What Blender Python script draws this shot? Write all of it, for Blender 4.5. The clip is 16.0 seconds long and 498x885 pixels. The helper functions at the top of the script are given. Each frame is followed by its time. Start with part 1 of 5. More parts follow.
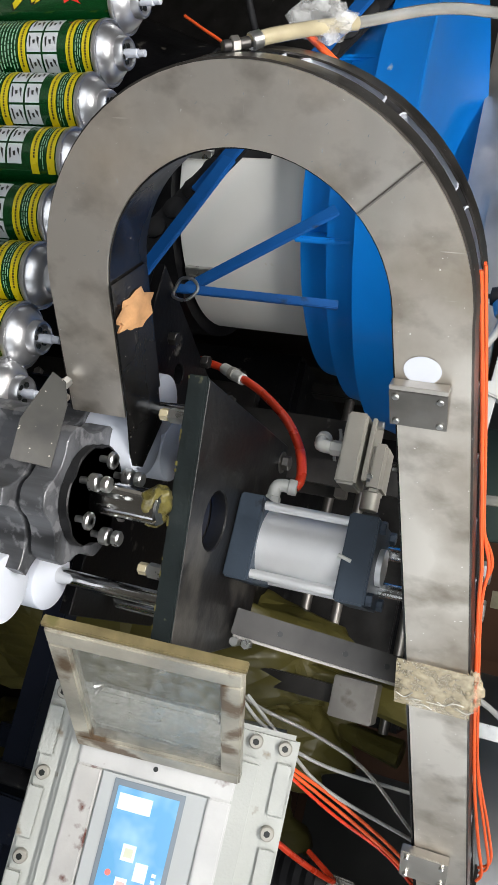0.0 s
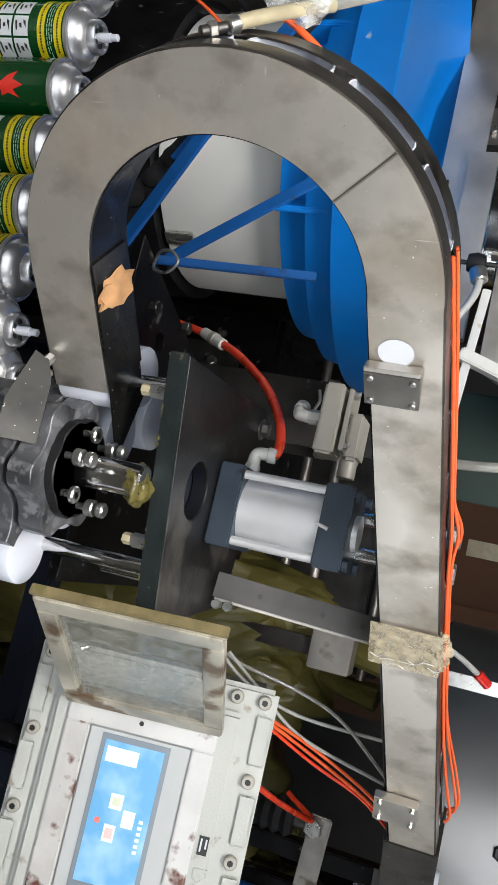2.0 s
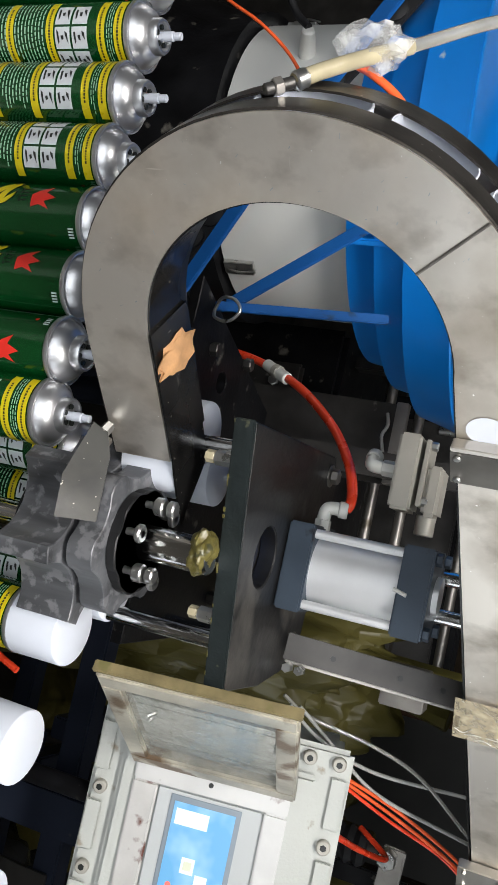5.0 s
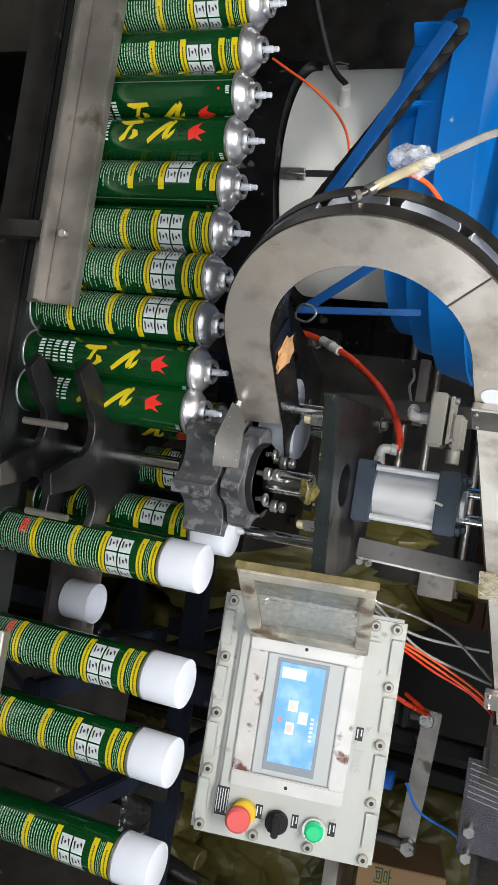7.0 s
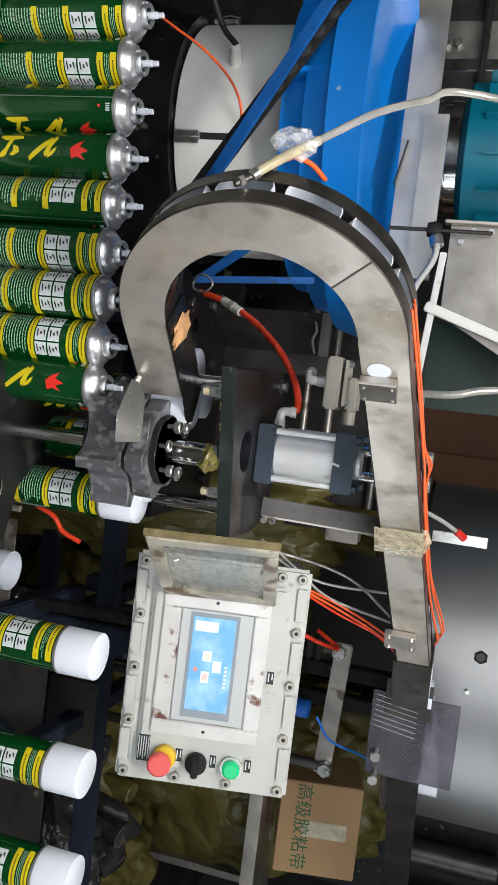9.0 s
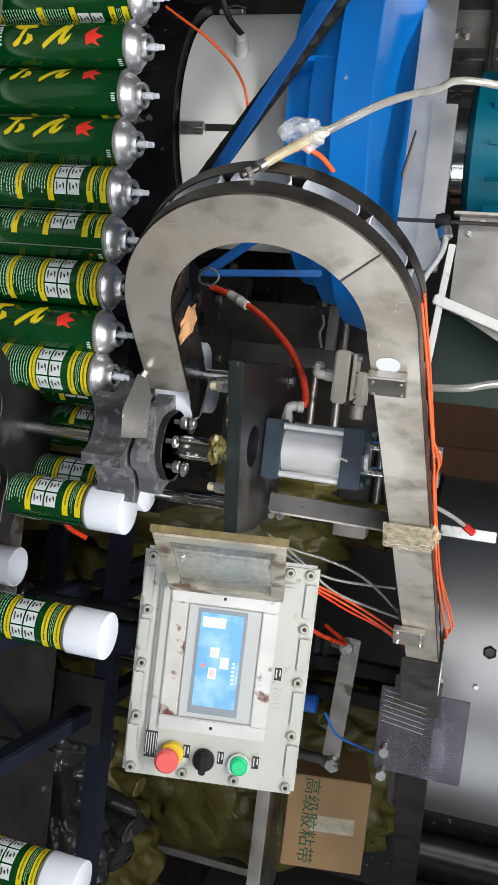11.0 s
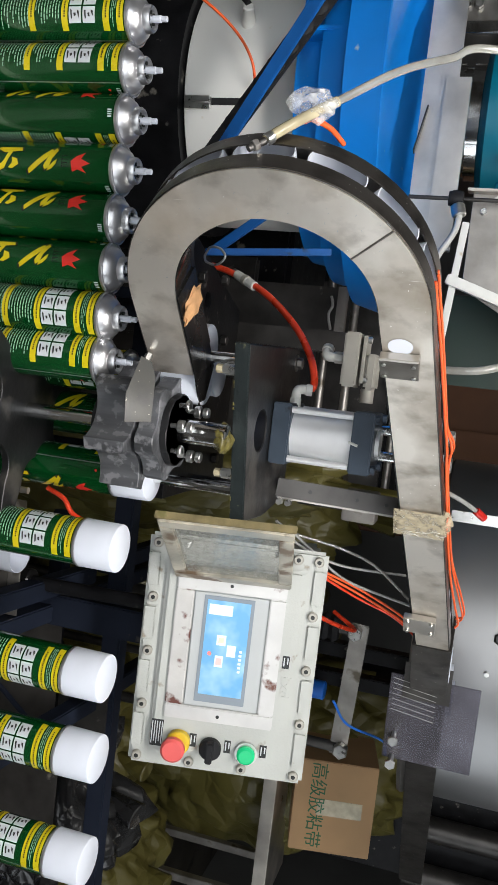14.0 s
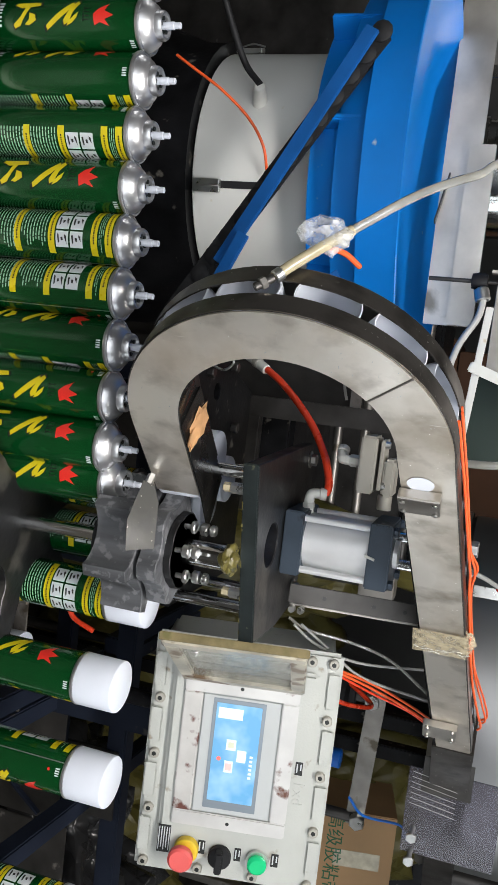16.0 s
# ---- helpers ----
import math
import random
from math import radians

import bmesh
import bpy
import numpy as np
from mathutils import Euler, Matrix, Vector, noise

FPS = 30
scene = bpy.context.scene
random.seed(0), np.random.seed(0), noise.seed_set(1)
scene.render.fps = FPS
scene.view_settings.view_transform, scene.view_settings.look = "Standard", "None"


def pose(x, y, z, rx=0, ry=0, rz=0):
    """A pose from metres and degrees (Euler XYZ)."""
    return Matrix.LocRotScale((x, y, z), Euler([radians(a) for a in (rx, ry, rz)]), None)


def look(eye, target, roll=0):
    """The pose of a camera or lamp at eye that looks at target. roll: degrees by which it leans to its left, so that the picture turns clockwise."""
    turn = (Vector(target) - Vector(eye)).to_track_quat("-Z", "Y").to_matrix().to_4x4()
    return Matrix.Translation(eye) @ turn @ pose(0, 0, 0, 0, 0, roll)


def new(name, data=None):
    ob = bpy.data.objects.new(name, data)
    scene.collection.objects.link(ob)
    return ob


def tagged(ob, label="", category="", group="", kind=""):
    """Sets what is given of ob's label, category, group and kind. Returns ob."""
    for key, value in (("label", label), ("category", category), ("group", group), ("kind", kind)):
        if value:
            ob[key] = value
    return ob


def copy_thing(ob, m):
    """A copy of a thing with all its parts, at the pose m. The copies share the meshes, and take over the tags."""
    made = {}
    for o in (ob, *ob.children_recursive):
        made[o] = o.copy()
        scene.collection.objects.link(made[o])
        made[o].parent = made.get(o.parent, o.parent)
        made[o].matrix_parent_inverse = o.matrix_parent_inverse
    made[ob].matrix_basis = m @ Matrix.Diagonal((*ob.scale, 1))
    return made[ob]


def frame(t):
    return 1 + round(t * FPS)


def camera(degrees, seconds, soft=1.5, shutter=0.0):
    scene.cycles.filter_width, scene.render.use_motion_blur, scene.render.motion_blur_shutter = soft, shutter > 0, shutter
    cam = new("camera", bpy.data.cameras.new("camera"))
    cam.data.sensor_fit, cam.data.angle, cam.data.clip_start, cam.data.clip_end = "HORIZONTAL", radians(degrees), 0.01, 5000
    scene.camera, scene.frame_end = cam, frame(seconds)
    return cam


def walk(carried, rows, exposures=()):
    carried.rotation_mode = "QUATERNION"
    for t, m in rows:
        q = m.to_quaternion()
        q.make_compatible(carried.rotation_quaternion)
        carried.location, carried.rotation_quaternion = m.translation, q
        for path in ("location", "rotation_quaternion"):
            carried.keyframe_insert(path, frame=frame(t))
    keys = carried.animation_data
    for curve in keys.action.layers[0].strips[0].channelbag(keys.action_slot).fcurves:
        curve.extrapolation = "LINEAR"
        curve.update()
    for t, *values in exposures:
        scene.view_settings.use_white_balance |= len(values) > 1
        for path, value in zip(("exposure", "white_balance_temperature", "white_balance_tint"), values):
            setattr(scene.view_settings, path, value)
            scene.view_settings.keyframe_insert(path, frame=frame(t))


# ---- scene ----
cam = camera(33.6, 16.0)
PATH = [
    (0, (0.402, -0.661, 1.578), (0.009, 1.182, 0.908), 99.5),
    (0.5, (0.384, -0.684, 1.584), (0.061, 1.187, 0.958), 100.1),
    (1, (0.365, -0.693, 1.583), (0.072, 1.186, 0.964), 100.4),
    (1.5, (0.373, -0.692, 1.582), (0.095, 1.192, 0.973), 100.5),
    (2, (0.378, -0.689, 1.583), (0.105, 1.197, 0.976), 100.5),
    (2.5, (0.378, -0.691, 1.581), (0.108, 1.197, 0.98), 100.5),
    (3, (0.387, -0.694, 1.581), (0.116, 1.194, 0.977), 100.5),
    (3.2, (0.392, -0.695, 1.579), (0.118, 1.192, 0.977), 100.5),
    (5.3, (0.274, -0.635, 1.537), (0.096, 1.204, 0.77), 100.1),
    (5.5, (0.266, -0.623, 1.536), (0.101, 1.207, 0.745), 100.1),
    (6, (0.276, -0.683, 1.548), (0.16, 1.148, 0.752), 100.2),
    (6.5, (0.313, -0.899, 1.562), (0.242, 0.954, 0.813), 100.3),
    (7, (0.309, -1.036, 1.569), (0.264, 0.829, 0.85), 98.4),
    (7.5, (0.274, -1.055, 1.592), (0.294, 0.843, 0.962), 97.5),
    (8, (0.259, -1.062, 1.604), (0.33, 0.862, 1.063), 97.5),
    (8.5, (0.254, -1.064, 1.603), (0.351, 0.864, 1.081), 97.6),
    (9, (0.246, -1.065, 1.602), (0.348, 0.863, 1.081), 97.6),
    (11.5, (0.243, -1.05, 1.594), (0.368, 0.873, 1.058), 97.6),
    (12, (0.238, -1.046, 1.592), (0.369, 0.875, 1.054), 97.7),
    (12.5, (0.234, -1.042, 1.593), (0.372, 0.879, 1.051), 97.7),
    (13, (0.237, -1.035, 1.589), (0.384, 0.885, 1.05), 97.8),
    (13.5, (0.245, -1.029, 1.588), (0.399, 0.889, 1.044), 97.9),
    (14, (0.244, -1.023, 1.588), (0.407, 0.894, 1.044), 97.9),
    (14.5, (0.237, -1.022, 1.589), (0.405, 0.895, 1.043), 97.9),
    (15, (0.216, -1.017, 1.586), (0.393, 0.898, 1.036), 98.0),
    (15.5, (0.163, -0.987, 1.575), (0.338, 0.926, 1.02), 98.0),
    (16, (0.088, -0.948, 1.559), (0.267, 0.956, 0.974), 98.1),
]
walk(cam, [(t, look(eye, target, roll)) for t, eye, target, roll in PATH])

# ---- world, light, exposure ----
world = bpy.data.worlds.new("hall_air")
scene.world = world
world.use_nodes = True
world.node_tree.nodes["Background"].inputs[0].default_value = (0.75, 0.85, 1.0, 1)
world.node_tree.nodes["Background"].inputs[1].default_value = 0.004


# ---- mesh helpers ----
def thing(name, base=(0, 0, 0), label="", category="", group="", turn=None):
    ob = new(name)
    ob.empty_display_size = 0.02
    ob.matrix_basis = turn if turn is not None else Matrix.Translation(base)
    return tagged(ob, label, category, group)


def finish(bm, angle=40):
    bmesh.ops.recalc_face_normals(bm, faces=bm.faces)
    lim = radians(angle)
    for f in bm.faces:
        f.smooth = True
    for e in bm.edges:
        if len(e.link_faces) == 2:
            e.smooth = e.calc_face_angle(0.0) < lim
        else:
            e.smooth = False


def mesh_of(name, bm, material):
    finish(bm)
    me = bpy.data.meshes.new(name)
    bm.to_mesh(me)
    bm.free()
    me.materials.append(material)
    return me


def part(name, bm, material, parent=None, label="", at=None):
    ob = new(name, mesh_of(name, bm, material))
    if parent is not None:
        ob.parent = parent
    if at is not None:
        ob.matrix_basis = at
    if label:
        ob["label"] = label
    return ob


def bevel_all(bm, w, seg=2, geom=None):
    if w > 0:
        bmesh.ops.bevel(bm, geom=geom or bm.edges[:], offset=w, segments=seg, affect="EDGES", clamp_overlap=True)


def box(x0, x1, y0, y1, z0, z1, bev=0.0, bm=None, m=None):
    b = bmesh.new()
    bmesh.ops.create_cube(b, size=1)
    for v in b.verts:
        v.co = ((x0 + x1) / 2 + v.co.x * (x1 - x0), (y0 + y1) / 2 + v.co.y * (y1 - y0), (z0 + z1) / 2 + v.co.z * (z1 - z0))
    bevel_all(b, bev)
    return into(bm, b, m)


def into(bm, b, m=None):
    if m is not None:
        bmesh.ops.transform(b, matrix=m, verts=b.verts)
    if bm is None:
        return b
    me = bpy.data.meshes.new("tmp")
    b.to_mesh(me)
    b.free()
    bm.from_mesh(me)
    bpy.data.meshes.remove(me)
    return bm


def lathe(profile, seg=24, bm=None, m=None, arc=None):
    """Turn a profile of (radius, height) about z."""
    b = bmesh.new()
    a0, a1 = arc if arc else (0.0, 2 * math.pi)
    n = seg if not arc else seg + 1
    rings = []
    for k in range(n):
        a = a0 + (a1 - a0) * k / seg
        rings.append([b.verts.new((r * math.cos(a), r * math.sin(a), z)) for r, z in profile])
    for k in range(seg):
        p, q = rings[k], rings[(k + 1) % n]
        for i in range(len(profile) - 1):
            b.faces.new((p[i], q[i], q[i + 1], p[i + 1]))
    bmesh.ops.remove_doubles(b, verts=b.verts, dist=1e-6)
    return into(bm, b, m)


def to_axis(p, q):
    p, q = Vector(p), Vector(q)
    return Matrix.Translation(p) @ (q - p).to_track_quat("Z", "Y").to_matrix().to_4x4()


def rod(p, q, r, seg=14, bev=0.0, bm=None, r2=None):
    length = (Vector(q) - Vector(p)).length
    r2 = r if r2 is None else r2
    c = min(bev, r * 0.6, length * 0.4)
    prof = [(0, 0), (r - c, 0), (r, c), (r2, length - c), (r2 - c, length), (0, length)] if c > 0 else [(0, 0), (r, 0), (r2, length), (0, length)]
    return lathe(prof, seg, bm, to_axis(p, q))


def smooth_line(points, per=8):
    pts = [Vector(p) for p in points]
    if len(pts) < 3:
        return pts
    ext = [2 * pts[0] - pts[1]] + pts + [2 * pts[-1] - pts[-2]]
    out = []
    for i in range(1, len(ext) - 2):
        a, b, c, d = ext[i - 1:i + 3]
        for k in range(per):
            t = k / per
            out.append(0.5 * (2 * b + (c - a) * t + (2 * a - 5 * b + 4 * c - d) * t * t + (3 * b - a - 3 * c + d) * t ** 3))
    return out + [pts[-1]]


def hose(points, r, seg=10, per=8, bm=None):
    pts = smooth_line(points, per)
    b = bmesh.new()
    rings = []
    up = Vector((0.3, 0.2, 0.9))
    for i, p in enumerate(pts):
        d = (pts[min(i + 1, len(pts) - 1)] - pts[max(i - 1, 0)]).normalized()
        s = d.cross(up)
        if s.length < 1e-3:
            s = d.cross(Vector((1, 0, 0)))
        s.normalize()
        up = s.cross(d).normalized()
        rings.append([b.verts.new(p + r * (math.cos(2 * math.pi * k / seg) * s + math.sin(2 * math.pi * k / seg) * up)) for k in range(seg)])
    for p, q in zip(rings, rings[1:]):
        for k in range(seg):
            b.faces.new((p[k], p[(k + 1) % seg], q[(k + 1) % seg], q[k]))
    b.faces.new(rings[0][::-1])
    b.faces.new(rings[-1])
    return into(bm, b)


def slab(outline, z0, z1, bev=0.0, bm=None, m=None, holes=()):
    """A plate with the outline (x, y) from z0 to z1; holes are (x, y, r)."""
    b = bmesh.new()
    loops = [outline] + [[(hx + hr * math.cos(-2 * math.pi * k / 20), hy + hr * math.sin(-2 * math.pi * k / 20)) for k in range(20)] for hx, hy, hr in holes]
    edges = []
    for lp in loops:
        vs = [b.verts.new((x, y, z0)) for x, y in lp]
        edges += [b.edges.new((vs[i], vs[(i + 1) % len(vs)])) for i in range(len(vs))]
    bmesh.ops.triangle_fill(b, edges=edges, use_beauty=True)
    ext = bmesh.ops.extrude_face_region(b, geom=b.faces[:])
    bmesh.ops.translate(b, vec=(0, 0, z1 - z0), verts=[v for v in ext["geom"] if isinstance(v, bmesh.types.BMVert)])
    bmesh.ops.recalc_face_normals(b, faces=b.faces)
    if bev:
        sharp = [e for e in b.edges if len(e.link_faces) == 2 and e.calc_face_angle(0) > 1.2 and abs(e.verts[0].co.z - e.verts[1].co.z) < 1e-6]
        bmesh.ops.bevel(b, geom=sharp, offset=bev, segments=1, affect="EDGES", clamp_overlap=True)
    return into(bm, b, m)


def hexnut(p, q, r, bm=None):
    return rod(p, q, r, 6, r * 0.12, bm)


def bar(p, q, w, h, bev=0.002, up=(0, 0, 1), bm=None):
    """A rectangular bar from p to q, w wide and h high."""
    p, q = Vector(p), Vector(q)
    d = (q - p).normalized()
    s = d.cross(Vector(up)).normalized()
    u = s.cross(d)
    m = Matrix((s, d, u)).transposed().to_4x4()
    m.translation = p
    return box(-w / 2, w / 2, 0, (q - p).length, -h / 2, h / 2, bev, bm, m)


def arc_patch(bm, r, z0, z1, a0, a1, n=None):
    """A thin curved patch on a can: heights and angles (degrees, 0 faces -y, plus towards +x)."""
    n = n or max(1, int(abs(a1 - a0) / 6))
    prev = None
    for k in range(n + 1):
        a = radians(a0 + (a1 - a0) * k / n)
        x, y = r * math.sin(a), -r * math.cos(a)
        cur = (bm.verts.new((x, y, z0)), bm.verts.new((x, y, z1)))
        if prev:
            bm.faces.new((prev[0], cur[0], cur[1], prev[1]))
        prev = cur
    return bm


def arc_poly(bm, r, poly):
    """A closed polygon of (height, angle), laid out flat, cut fine and wrapped on a can."""
    b = bmesh.new()
    f = b.faces.new([b.verts.new((a, z * 2000, 0)) for z, a in poly])
    bmesh.ops.triangulate(b, faces=[f])
    bmesh.ops.subdivide_edges(b, edges=b.edges[:], cuts=3, use_grid_fill=True)
    for v in b.verts:
        a, z = radians(v.co.x), v.co.y / 2000
        v.co = (r * math.sin(a), -r * math.cos(a), z)
    return into(bm, b)


# ---- materials ----
def material(name, color, rough=0.5, metal=0.0, vary=0.15, scale=12.0, bump=0.05, fine=140.0, spot=None, spot_amount=0.0,
             spot_scale=9.0, rough_vary=0.12, coat=0.0, stretch=(1, 1, 1), transmission=0.0, random=0.0, spec=0.5):
    m = bpy.data.materials.new(name)
    m.use_nodes = True
    n, l = m.node_tree.nodes, m.node_tree.links
    p = n["Principled BSDF"]
    tc = n.new("ShaderNodeTexCoord")
    mp = n.new("ShaderNodeMapping")
    mp.inputs["Scale"].default_value = stretch
    l.new(tc.outputs["Object"], mp.inputs["Vector"])
    big = n.new("ShaderNodeTexNoise")
    big.inputs["Scale"].default_value, big.inputs["Detail"].default_value = scale, 6
    l.new(mp.outputs[0], big.inputs["Vector"])
    small = n.new("ShaderNodeTexNoise")
    small.inputs["Scale"].default_value, small.inputs["Detail"].default_value = fine, 3
    l.new(mp.outputs[0], small.inputs["Vector"])
    ramp = n.new("ShaderNodeMapRange")
    ramp.inputs[1].default_value, ramp.inputs[2].default_value = 0.3, 0.7
    ramp.inputs[3].default_value, ramp.inputs[4].default_value = 1 - vary, 1 + vary
    l.new(big.outputs["Fac"], ramp.inputs[0])
    mul = n.new("ShaderNodeVectorMath")
    mul.operation = "SCALE"
    mul.inputs[0].default_value = color[:3]
    l.new(ramp.outputs[0], mul.inputs["Scale"])
    out = mul.outputs[0]
    if random:
        oi = n.new("ShaderNodeObjectInfo")
        rr = n.new("ShaderNodeMapRange")
        rr.inputs[3].default_value, rr.inputs[4].default_value = 1 - random, 1 + random
        l.new(oi.outputs["Random"], rr.inputs[0])
        m2 = n.new("ShaderNodeVectorMath")
        m2.operation = "SCALE"
        l.new(out, m2.inputs[0])
        l.new(rr.outputs[0], m2.inputs["Scale"])
        out = m2.outputs[0]
    if spot is not None:
        sn = n.new("ShaderNodeTexNoise")
        sn.inputs["Scale"].default_value, sn.inputs["Detail"].default_value = spot_scale, 8
        l.new(tc.outputs["Object"], sn.inputs["Vector"])
        sr = n.new("ShaderNodeMapRange")
        edge = 0.72 - 0.3 * spot_amount
        sr.inputs[1].default_value, sr.inputs[2].default_value = edge, edge + 0.08
        l.new(sn.outputs["Fac"], sr.inputs[0])
        mix = n.new("ShaderNodeMix")
        mix.data_type = "RGBA"
        l.new(sr.outputs[0], mix.inputs["Factor"])
        l.new(out, mix.inputs["A"])
        mix.inputs["B"].default_value = (*spot, 1)
        out = mix.outputs["Result"]
    l.new(out, p.inputs["Base Color"])
    rg = n.new("ShaderNodeMapRange")
    rg.inputs[3].default_value, rg.inputs[4].default_value = max(0.02, rough - rough_vary), min(1, rough + rough_vary)
    l.new(big.outputs["Fac"], rg.inputs[0])
    l.new(rg.outputs[0], p.inputs["Roughness"])
    p.inputs["Metallic"].default_value = metal
    p.inputs["Specular IOR Level"].default_value = spec
    p.inputs["Coat Weight"].default_value = coat
    p.inputs["Coat Roughness"].default_value = 0.12
    p.inputs["Transmission Weight"].default_value = transmission
    if bump:
        bp = n.new("ShaderNodeBump")
        bp.inputs["Strength"].default_value, bp.inputs["Distance"].default_value = bump, 0.002
        l.new(small.outputs["Fac"], bp.inputs["Height"])
        l.new(bp.outputs[0], p.inputs["Normal"])
    return m


def glow(name, color, strength):
    m = bpy.data.materials.new(name)
    m.use_nodes = True
    p = m.node_tree.nodes["Principled BSDF"]
    p.inputs["Base Color"].default_value = (*color, 1)
    p.inputs["Roughness"].default_value = 0.25
    p.inputs["Emission Color"].default_value = (*color, 1)
    p.inputs["Emission Strength"].default_value = strength
    return m


def cloudy_glow(name, low, high, strength):
    """A lit screen with soft pale blotches in its picture."""
    m = glow(name, low, strength)
    n, l = m.node_tree.nodes, m.node_tree.links
    tc = n.new("ShaderNodeTexCoord")
    tx = n.new("ShaderNodeTexNoise")
    tx.inputs["Scale"].default_value, tx.inputs["Detail"].default_value = 28, 2
    l.new(tc.outputs["Object"], tx.inputs["Vector"])
    rp = n.new("ShaderNodeValToRGB")
    rp.color_ramp.elements[0].position, rp.color_ramp.elements[1].position = 0.42, 0.72
    rp.color_ramp.elements[0].color, rp.color_ramp.elements[1].color = (*low, 1), (*high, 1)
    l.new(tx.outputs["Fac"], rp.inputs["Fac"])
    l.new(rp.outputs["Color"], n["Principled BSDF"].inputs["Emission Color"])
    return m


STEEL = material("brushed_steel", (0.62, 0.58, 0.52), 0.34, 0.9, 0.35, 6.5, 0.06, 240, (0.34, 0.3, 0.24), 0.2, 7, rough_vary=0.2)
STEEL_DULL = material("dull_steel", (0.33, 0.31, 0.285), 0.42, 0.85, 0.3, 14, 0.1, 160, (0.15, 0.13, 0.1), 0.36, 14)
GREEN_PANEL = material("dark_green_paint", (0.002, 0.017, 0.009), 0.45, 0.0, 0.2, 8, 0.05, 120)
STEEL_DARK = material("oily_steel", (0.07, 0.066, 0.062), 0.4, 0.7, 0.3, 18, 0.12, 120, (0.3, 0.28, 0.25), 0.12, 30)
CHROME = material("chrome", (0.75, 0.75, 0.74), 0.14, 1.0, 0.05, 30, 0.02, 200)
ALU = material("aluminium", (0.86, 0.86, 0.86), 0.48, 0.65, 0.06, 20, 0.03, 300)
ZINC = material("zinc_bolt", (0.6, 0.6, 0.58), 0.3, 0.95, 0.12, 60, 0.05, 300)
BLACK_PAINT = material("black_paint", (0.007, 0.007, 0.008), 0.42, 0.1, 0.5, 25, 0.15, 140, (0.16, 0.15, 0.13), 0.22, 30, spec=0.2)
GREEN_BLACK = material("chipped_green_black_paint", (0.008, 0.013, 0.013), 0.5, 0.1, 0.3, 30, 0.4, 120, (0.12, 0.12, 0.07), 0.14, 70)
NAVY = material("navy_anodised", (0.045, 0.062, 0.085), 0.42, 0.3, 0.15, 20, 0.1, 260, (0.02, 0.022, 0.03), 0.3, 40)
NAVY_FRAME = material("navy_frame_paint", (0.012, 0.016, 0.028), 0.5, 0.0, 0.25, 12, 0.1, 100, (0.1, 0.09, 0.08), 0.1, 25, spec=0.2)
BLUE = material("blue_enamel", (0.002, 0.195, 0.66), 0.36, 0.0, 0.12, 6, 0.04, 60, (0.45, 0.5, 0.45), 0.02, 40, coat=0.2)
BLUE_BAR = material("blue_bar_paint", (0.006, 0.085, 0.3), 0.5, 0.0, 0.25, 14, 0.06, 90, (0.02, 0.03, 0.05), 0.25, 30, spec=0.3)
SHROUD = material("satin_shroud_sheet", (0.31, 0.31, 0.31), 0.42, 0.9, 0.12, 3, 0.03, 200, (0.3, 0.29, 0.27), 0.15, 6)
TEAL = material("teal_enamel", (0.0, 0.17, 0.25), 0.38, 0.0, 0.12, 8, 0.04, 60)
WHITE_PAINT = material("white_powder_coat", (0.66, 0.66, 0.63), 0.42, 0.0, 0.05, 5, 0.03, 180, (0.5, 0.42, 0.25), 0.03, 30)
CAP_WHITE = material("white_plastic", (0.68, 0.71, 0.78), 0.35, 0.0, 0.03, 20, 0.02, 200)
CAN_GREEN = material("green_lacquer", (0.002, 0.06, 0.012), 0.17, 0.25, 0.06, 20, 0.0, 200, coat=0.5, random=0.06)
CAN_TIN = material("tinplate", (0.6, 0.6, 0.61), 0.36, 0.9, 0.06, 40, 0.02, 250)
YELLOW = material("yellow_print", (0.66, 0.52, 0.01), 0.3, 0.0, 0.04, 30, 0.0, 200, coat=0.4)
PRINT_WHITE = material("white_print", (0.62, 0.64, 0.66), 0.3, 0.0, 0.04, 30, 0.0, 200, coat=0.4)
PRINT_PALE = material("pale_green_print", (0.33, 0.5, 0.38), 0.3, 0.0, 0.05, 30, 0.0, 200, coat=0.4)
PRINT_RED = material("red_print", (0.75, 0.03, 0.02), 0.3, 0.0, 0.08, 30, 0.0, 200, coat=0.4)
PRINT_BLACK = material("black_print", (0.012, 0.014, 0.012), 0.35, 0.0, 0.1, 30, 0.0, 200)
PU_GREY = material("milky_grey_polyurethane", (0.075, 0.077, 0.082), 0.42, 0.0, 0.7, 38, 0.5, 90, (0.17, 0.17, 0.178), 0.6, 70, rough_vary=0.2, coat=0.1, stretch=(1, 1, 0.15))
HMI_GREY = material("grey_green_cast_paint", (0.5, 0.51, 0.475), 0.42, 0.0, 0.08, 8, 0.25, 260, (0.3, 0.26, 0.2), 0.2, 34)
HMI_BARE = material("worn_bare_frame", (0.62, 0.61, 0.59), 0.4, 0.35, 0.12, 14, 0.08, 160, (0.16, 0.07, 0.05), 0.28, 26)
HMI_LID = material("grimy_cream_lid_paint", (0.44, 0.41, 0.34), 0.38, 0.3, 0.45, 14, 0.2, 140, (0.17, 0.115, 0.07), 0.5, 17)
HMI_RUST = material("rust_stained_frame", (0.6, 0.58, 0.55), 0.4, 0.35, 0.15, 14, 0.1, 160, (0.15, 0.055, 0.04), 0.62, 30)
GASKET = material("yellowed_gasket", (0.2, 0.16, 0.075), 0.5, 0.0, 0.4, 30, 0.3, 160, (0.16, 0.14, 0.05), 0.4, 40)
